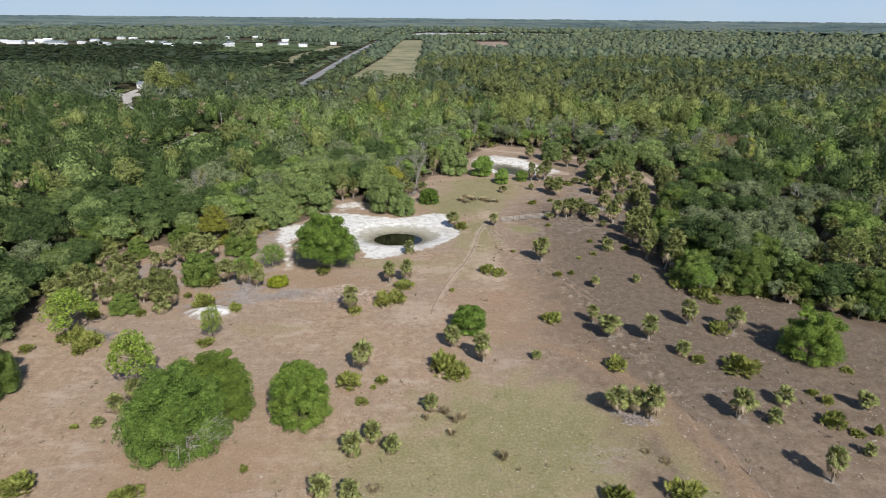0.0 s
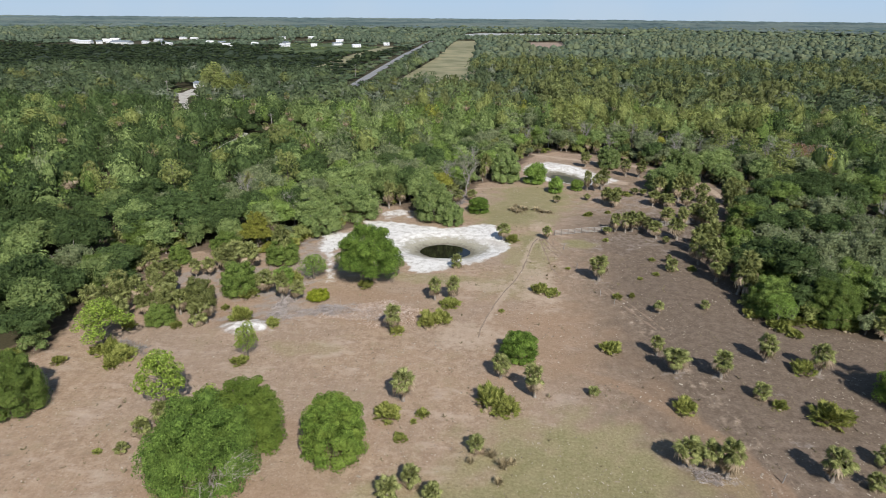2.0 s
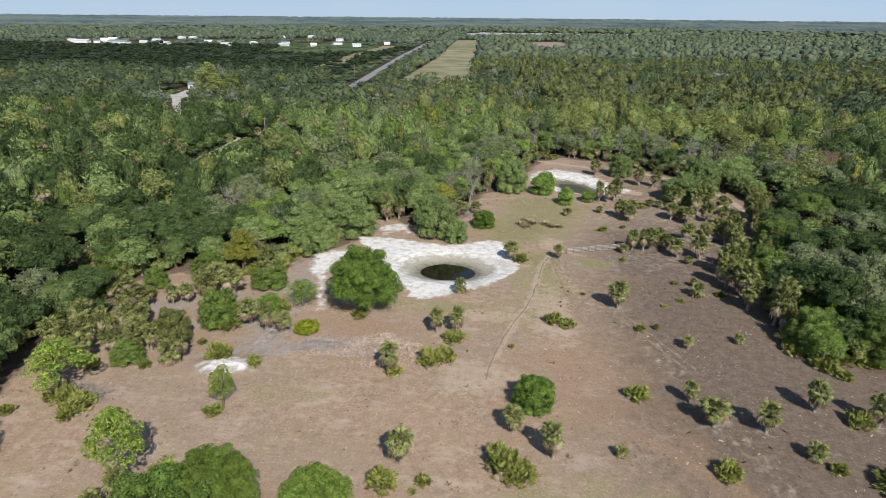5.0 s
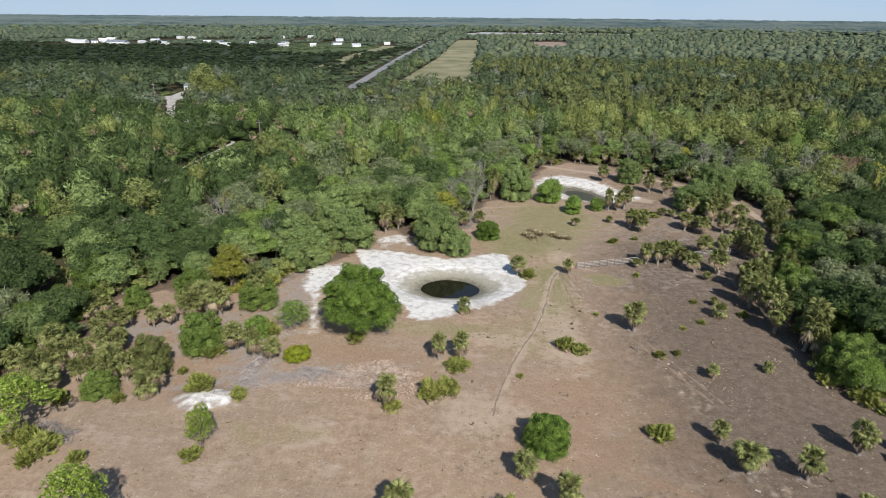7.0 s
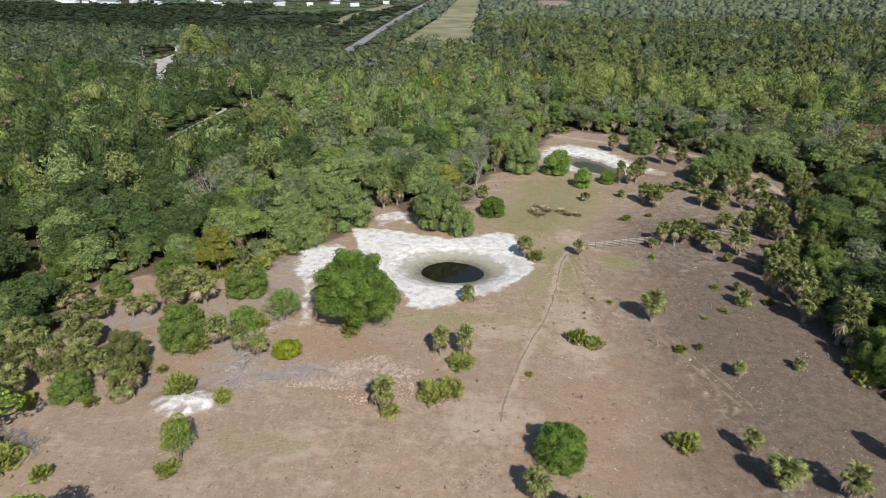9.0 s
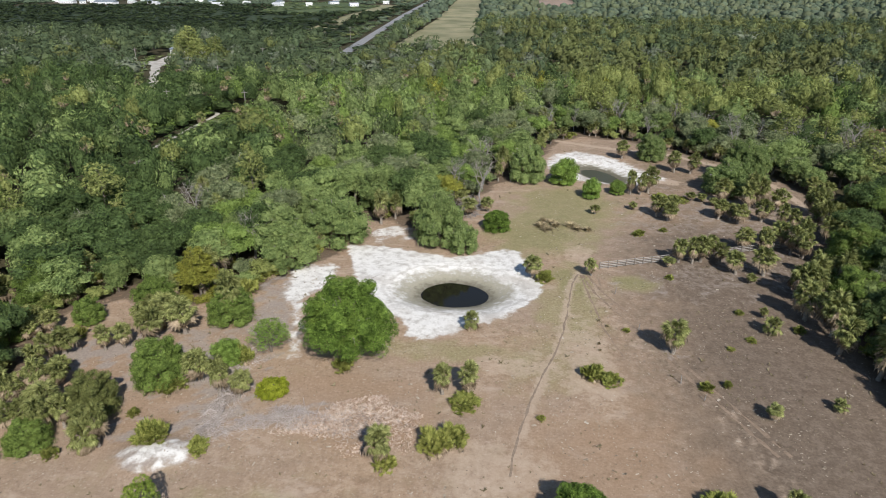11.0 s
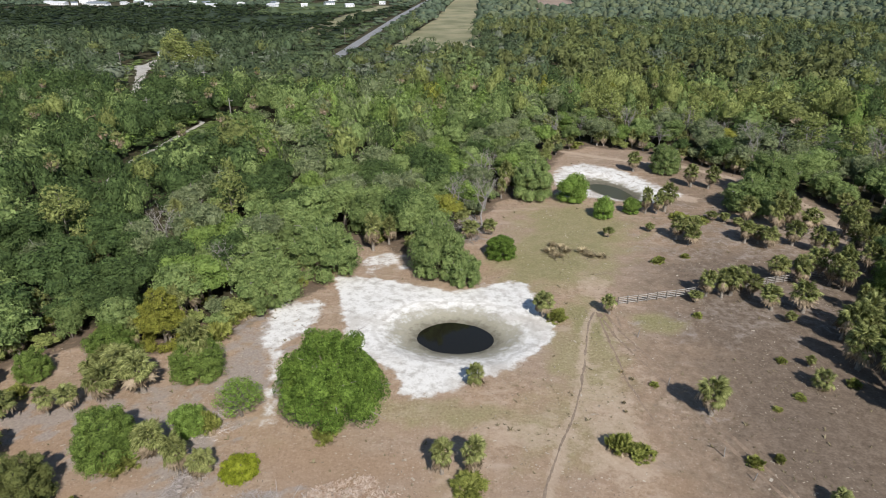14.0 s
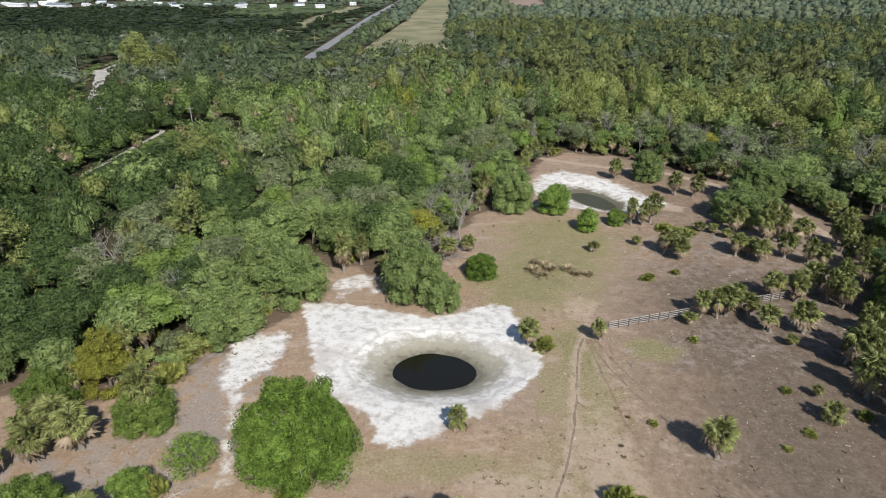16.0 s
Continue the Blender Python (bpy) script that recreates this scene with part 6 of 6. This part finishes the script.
brush_pile(-38.2, 108.4, 2.0, 5.6, 1.0, 1100, 1, BLEACHED, "heap of bleached grey dead branches")
brush_pile(-37.6, 102.4, 2.2, 2.2, 0.9, 620, 9, BLEACHED, "scatter of thin grey dead branches")
brush_pile(-33.4, 104.2, 2.4, 1.7, 0.9, 520, 10, BLEACHED, "scatter of thin grey dead branches")
brush_pile(-28.6, 105.6, 4.2, 1.9, 1.0, 1100, 2, BLEACHED, "long heap of grey dead branches on bare soil", 0.12)
brush_pile(-20.6, 107.2, 6.4, 2.9, 0.3, 2600, 3, CHIPS, "spread of split pale orange wood and bark", 0.1, 0.30, 0.050)
brush_pile(-25.0, 104.6, 4.2, 2.4, 0.25, 1200, 11, CHIPS, "spread of split pale orange wood and bark", 0.3, 0.30, 0.048)
brush_pile(-22.0, 105.6, 6.0, 2.6, 0.3, 420, 15, BLEACHED, "scatter of thin grey dead branches", 0.1, 1.1, 0.02)
brush_pile(-15.2, 105.0, 2.4, 3.4, 0.2, 560, 12, CHIPS, "thin scatter of pale bark on rusty soil", 0.2, 0.28, 0.06)
brush_pile(-19.2, 101.2, 3.4, 1.6, 0.12, 260, 13, CHIPS, "thin scatter of pale bark on rusty soil", 0.2, 0.3, 0.05)
brush_pile(-58.8, 89.6, 3.0, 2.0, 1.0, 420, 14, DEADWOOD, "tangle of grey twigs under a pine")
brush_pile(-56.5, 88.5, 2.6, 1.8, 0.9, 400, 4, DEADWOOD, "tangle of dead grey branches behind palmettos")
brush_pile(-11.5, 181.0, 3.6, 5.0, 2.6, 420, 5, DEADWOOD, "tangle of dead palm trunks and branches at the wood's edge", 0, 2.4, 0.05)
brush_pile(-39.5, 117.0, 4.2, 2.8, 0.5, 600, 6, BLEACHED, "scatter of grey dead branches on ashy soil")
brush_pile(26.0, 67.6, 2.4, 1.0, 0.7, 320, 8, BLEACHED, "pale dead grass and twigs round the palms")


# ---- undergrowth along the wood and litter on the meadow ----
bushes = [Kind(lambda k=k: broad_tree("wood_bush", 90 + k, 4.6, 3.4, 600, 0.32, (LEAF_OAK, LEAF_PINE, LEAF_GREY)[k], n=10, low=0.05, label="low green bush at the foot of the wood", limbs=False), 4.6, 3.4) for k in range(3)]
loop = np.concatenate([CLEARING[2:44], CLEARING[43:44]])
for (ax, ay), (bx, by) in zip(loop[:-2], loop[1:-1]):
    run = math.hypot(bx - ax, by - ay)
    way, count = ((bx - ax) / max(run, 0.1), (by - ay) / max(run, 0.1)), int(run / (1.9 if ax > 30 else 2.7))
    for k in range(count):
        t, out = (k + rng.uniform(0.2, 0.8)) / count * run, rng.uniform(0.3, 3.2)
        x, y = ax + way[0] * t - way[1] * out, ay + way[1] * t + way[0] * out
        if inside(np.array([(x, y)]), CLEARING)[0][0]:
            continue
        u = rng.uniform()
        if u < (0.5 if y > 205 else 0.24):
            palms_far[k % 4].put(x, y, rng.uniform(3.0, 6.5), rng.uniform(3.6, 4.8), rng.uniform(0, 6.28), "cabbage palm at the foot of the wood", "palms in the wood's edge")
        elif u < (0.56 if y > 205 else 0.42):
            thickets[k % 4].put(x, y, rng.uniform(1.2, 2.2), rng.uniform(2.5, 4.2), rng.uniform(0, 6.28), "saw palmetto thicket at the foot of the wood", "palmetto thickets")
        elif u < 0.86:
            bushes[int(rng.integers(3))].put(x, y, rng.uniform(2.2, 4.6), rng.uniform(3.2, 5.6), rng.uniform(0, 6.28), group="bushes of the wood's edge")


for k in range(64):  # low growth between the trees on the west side
    x, y = rng.uniform(-74, -44), rng.uniform(98, 168)
    hit, gap = inside(np.array([(x, y)]), CLEARING)
    if hit[0] or gap[0] > 14:
        continue
    (bushes[k % 3] if k % 5 < 2 else thickets[k % 4]).put(x, y, rng.uniform(1.4, 2.8), rng.uniform(2.6, 4.6), rng.uniform(0, 6.28), "low green growth between trees of the wood", "undergrowth of the wood")


for k, (x, y) in enumerate(((-47.5, 139.5), (-45.0, 142.5), (-49.5, 143.0), (-43.5, 146.0), (-51.5, 139.0), (-46.5, 136.0))):
    (thickets[k % 4] if k % 2 else bushes[k % 3]).put(x, y, 2.4 + 0.3 * (k % 3), 4.4, 1.1 * k, "low green growth between trees of the wood", "undergrowth of the wood")


def build_meadow_litter():
    """Thin dead tufts, twigs and dung over the meadow, far too many to count."""
    r = np.random.default_rng(31)
    p = np.column_stack([r.uniform(-72, 84, 9000), r.uniform(46, 235, 9000)])
    hits, rim = inside(p, CLEARING)
    bare = ~inside(p, SAND)[0] & (pond2_reach(p) > 1.6)
    p = p[hits & bare & (wobble(p, 0.09, 2.0) + r.normal(size=len(p)) * 0.5 > -0.1)]
    z = relief(p)
    verts = []
    for (x, y), h in zip(p, z):
        s = r.uniform(0.07, 0.22) * (1 + (r.uniform() < 0.12))
        for _ in range(5):
            t = r.uniform(0, 6.28)
            c, q = math.cos(t), math.sin(t)
            lift = r.uniform(0.3, 1.1) * s
            verts += [(x - q * s * 0.25, y + c * s * 0.25, h - 0.01), (x + q * s * 0.25, y - c * s * 0.25, h - 0.01),
                      (x + c * s * 1.1 + q * s * 0.12, y + q * s * 1.1 - c * s * 0.12, h + lift), (x + c * s * 1.1 - q * s * 0.12, y + q * s * 1.1 + c * s * 0.12, h + lift)]
    tagged(new("meadow_litter", mesh_of("meadow_litter", np.array(verts), np.arange(len(verts)).reshape(-1, 4), LITTER)), "thin dry tufts and twigs on bare soil", "grass", kind="stuff")


build_meadow_litter()


def build_chaff():
    """Pale flakes of dry grass and bark lying flat on the soil."""
    r = np.random.default_rng(33)
    p = np.column_stack([r.uniform(-72, 84, 60000), r.uniform(46, 200, 60000)])
    hits = inside(p, CLEARING)[0] & ~inside(p, SAND)[0]
    p = p[hits & (wobble(p, 0.16, 6.0) + r.normal(size=len(p)) * 0.6 > 0.25)]
    t, s = r.uniform(0, 6.28, len(p)), r.uniform(0.04, 0.14, len(p)) * (1 + 1.2 * (r.uniform(size=len(p)) < 0.06))
    a = np.stack([np.cos(t), np.sin(t)], 1) * s[:, None]
    b = np.stack([-np.sin(t), np.cos(t)], 1) * (s * r.uniform(0.15, 0.6, len(p)))[:, None]
    z = relief(p)
    corners = [np.column_stack([p + c, z + lift]) for c, lift in ((-a - b, 0.02), (a - b, 0.05), (a + b, 0.06), (-a + b, 0.03))]
    verts = np.stack(corners, 1).reshape(-1, 3)
    tagged(new("chaff", mesh_of("chaff", verts, np.arange(len(verts)).reshape(-1, 4), CHAFF)), "pale flakes of dry grass and bark on soil", "litter", kind="stuff")


build_chaff()

# ---- far houses ----
def house(x, y, long, deep, tall, turn, seed):
    """A plain low house: walls, pitched roof, door and windows."""
    root = new("house")
    part("wall", mesh_of("wall", *box(0, 0, 0, long, deep, tall), WHITE_WALL), root)
    rise, over = deep * 0.2, 0.5
    a, b = long / 2 + over, deep / 2 + over
    verts = [(-a, -b, tall), (a, -b, tall), (a, 0, tall + rise), (-a, 0, tall + rise), (-a, b, tall), (a, b, tall)]
    roof = [(0, 1, 2, 3), (3, 2, 5, 4), (0, 4, 5, 1), (0, 3, 4, 4), (1, 5, 2, 2)]
    bm = bmesh.new()
    vs = [bm.verts.new(v) for v in verts]
    for f in roof:
        bm.faces.new([vs[i] for i in dict.fromkeys(f)])
    me = bpy.data.meshes.new("roof")
    bm.to_mesh(me)
    bm.free()
    me.materials.append((GREY_ROOF, WHITE_WALL, SLATE_ROOF)[seed % 3])
    part("roof", me, root, "pale sheet roof")
    pane = mesh_of("window", *box(0, -0.03, 0, 1.4, 0.12, 1.2), TARMAC)
    for k in range(max(2, int(long / 4))):
        part("window", pane, root).matrix_basis = Matrix.Translation((-long / 2 + (k + 0.5) * long / max(2, int(long / 4)), -deep / 2, 1.0))
    tagged(root, "low white house with a pale roof among trees", "house", "far houses")
    root.matrix_basis = pose(x, y, 0, 0, 0, turn)


for k in range(16):
    house(-790 + 36 * k + 12 * math.sin(3.1 * k), 1150 + 50 * math.sin(1.9 * k) - 3 * k, 14 + 4 * math.sin(2.3 * k), 9, 3.6, 40 * math.sin(k), k)
for k, (x, y, long, deep) in enumerate(HOUSES):
    house(x, y, long * 0.62, deep * 0.7, 3.6 if y > 1000 else 3.4, 20 * math.sin(k * 1.7), k)


def utility_pole(x, y, tall):
    root = new("utility_pole")
    part("pole", mesh_of("pole", *tube([(0, 0, -0.5), (0, 0, tall * 0.5), (0, 0, tall)], [0.2, 0.17, 0.13], 7), DEADWOOD), root)
    part("crossarm", mesh_of("crossarm", *box(0, 0, tall - 0.9, 2.2, 0.14, 0.16), DEADWOOD), root)
    tagged(root, "grey wooden utility pole over the trees", "utility pole", "utility poles")
    root.matrix_basis = pose(x, y, 0, 0, 0, 25)


for x, y, tall in ((-199, 372, 13), (-130, 319, 12), (-94, 259, 12), (-136, 391, 12), (-122, 258, 12), (-121, 540, 12)):
    utility_pole(x, y, tall)
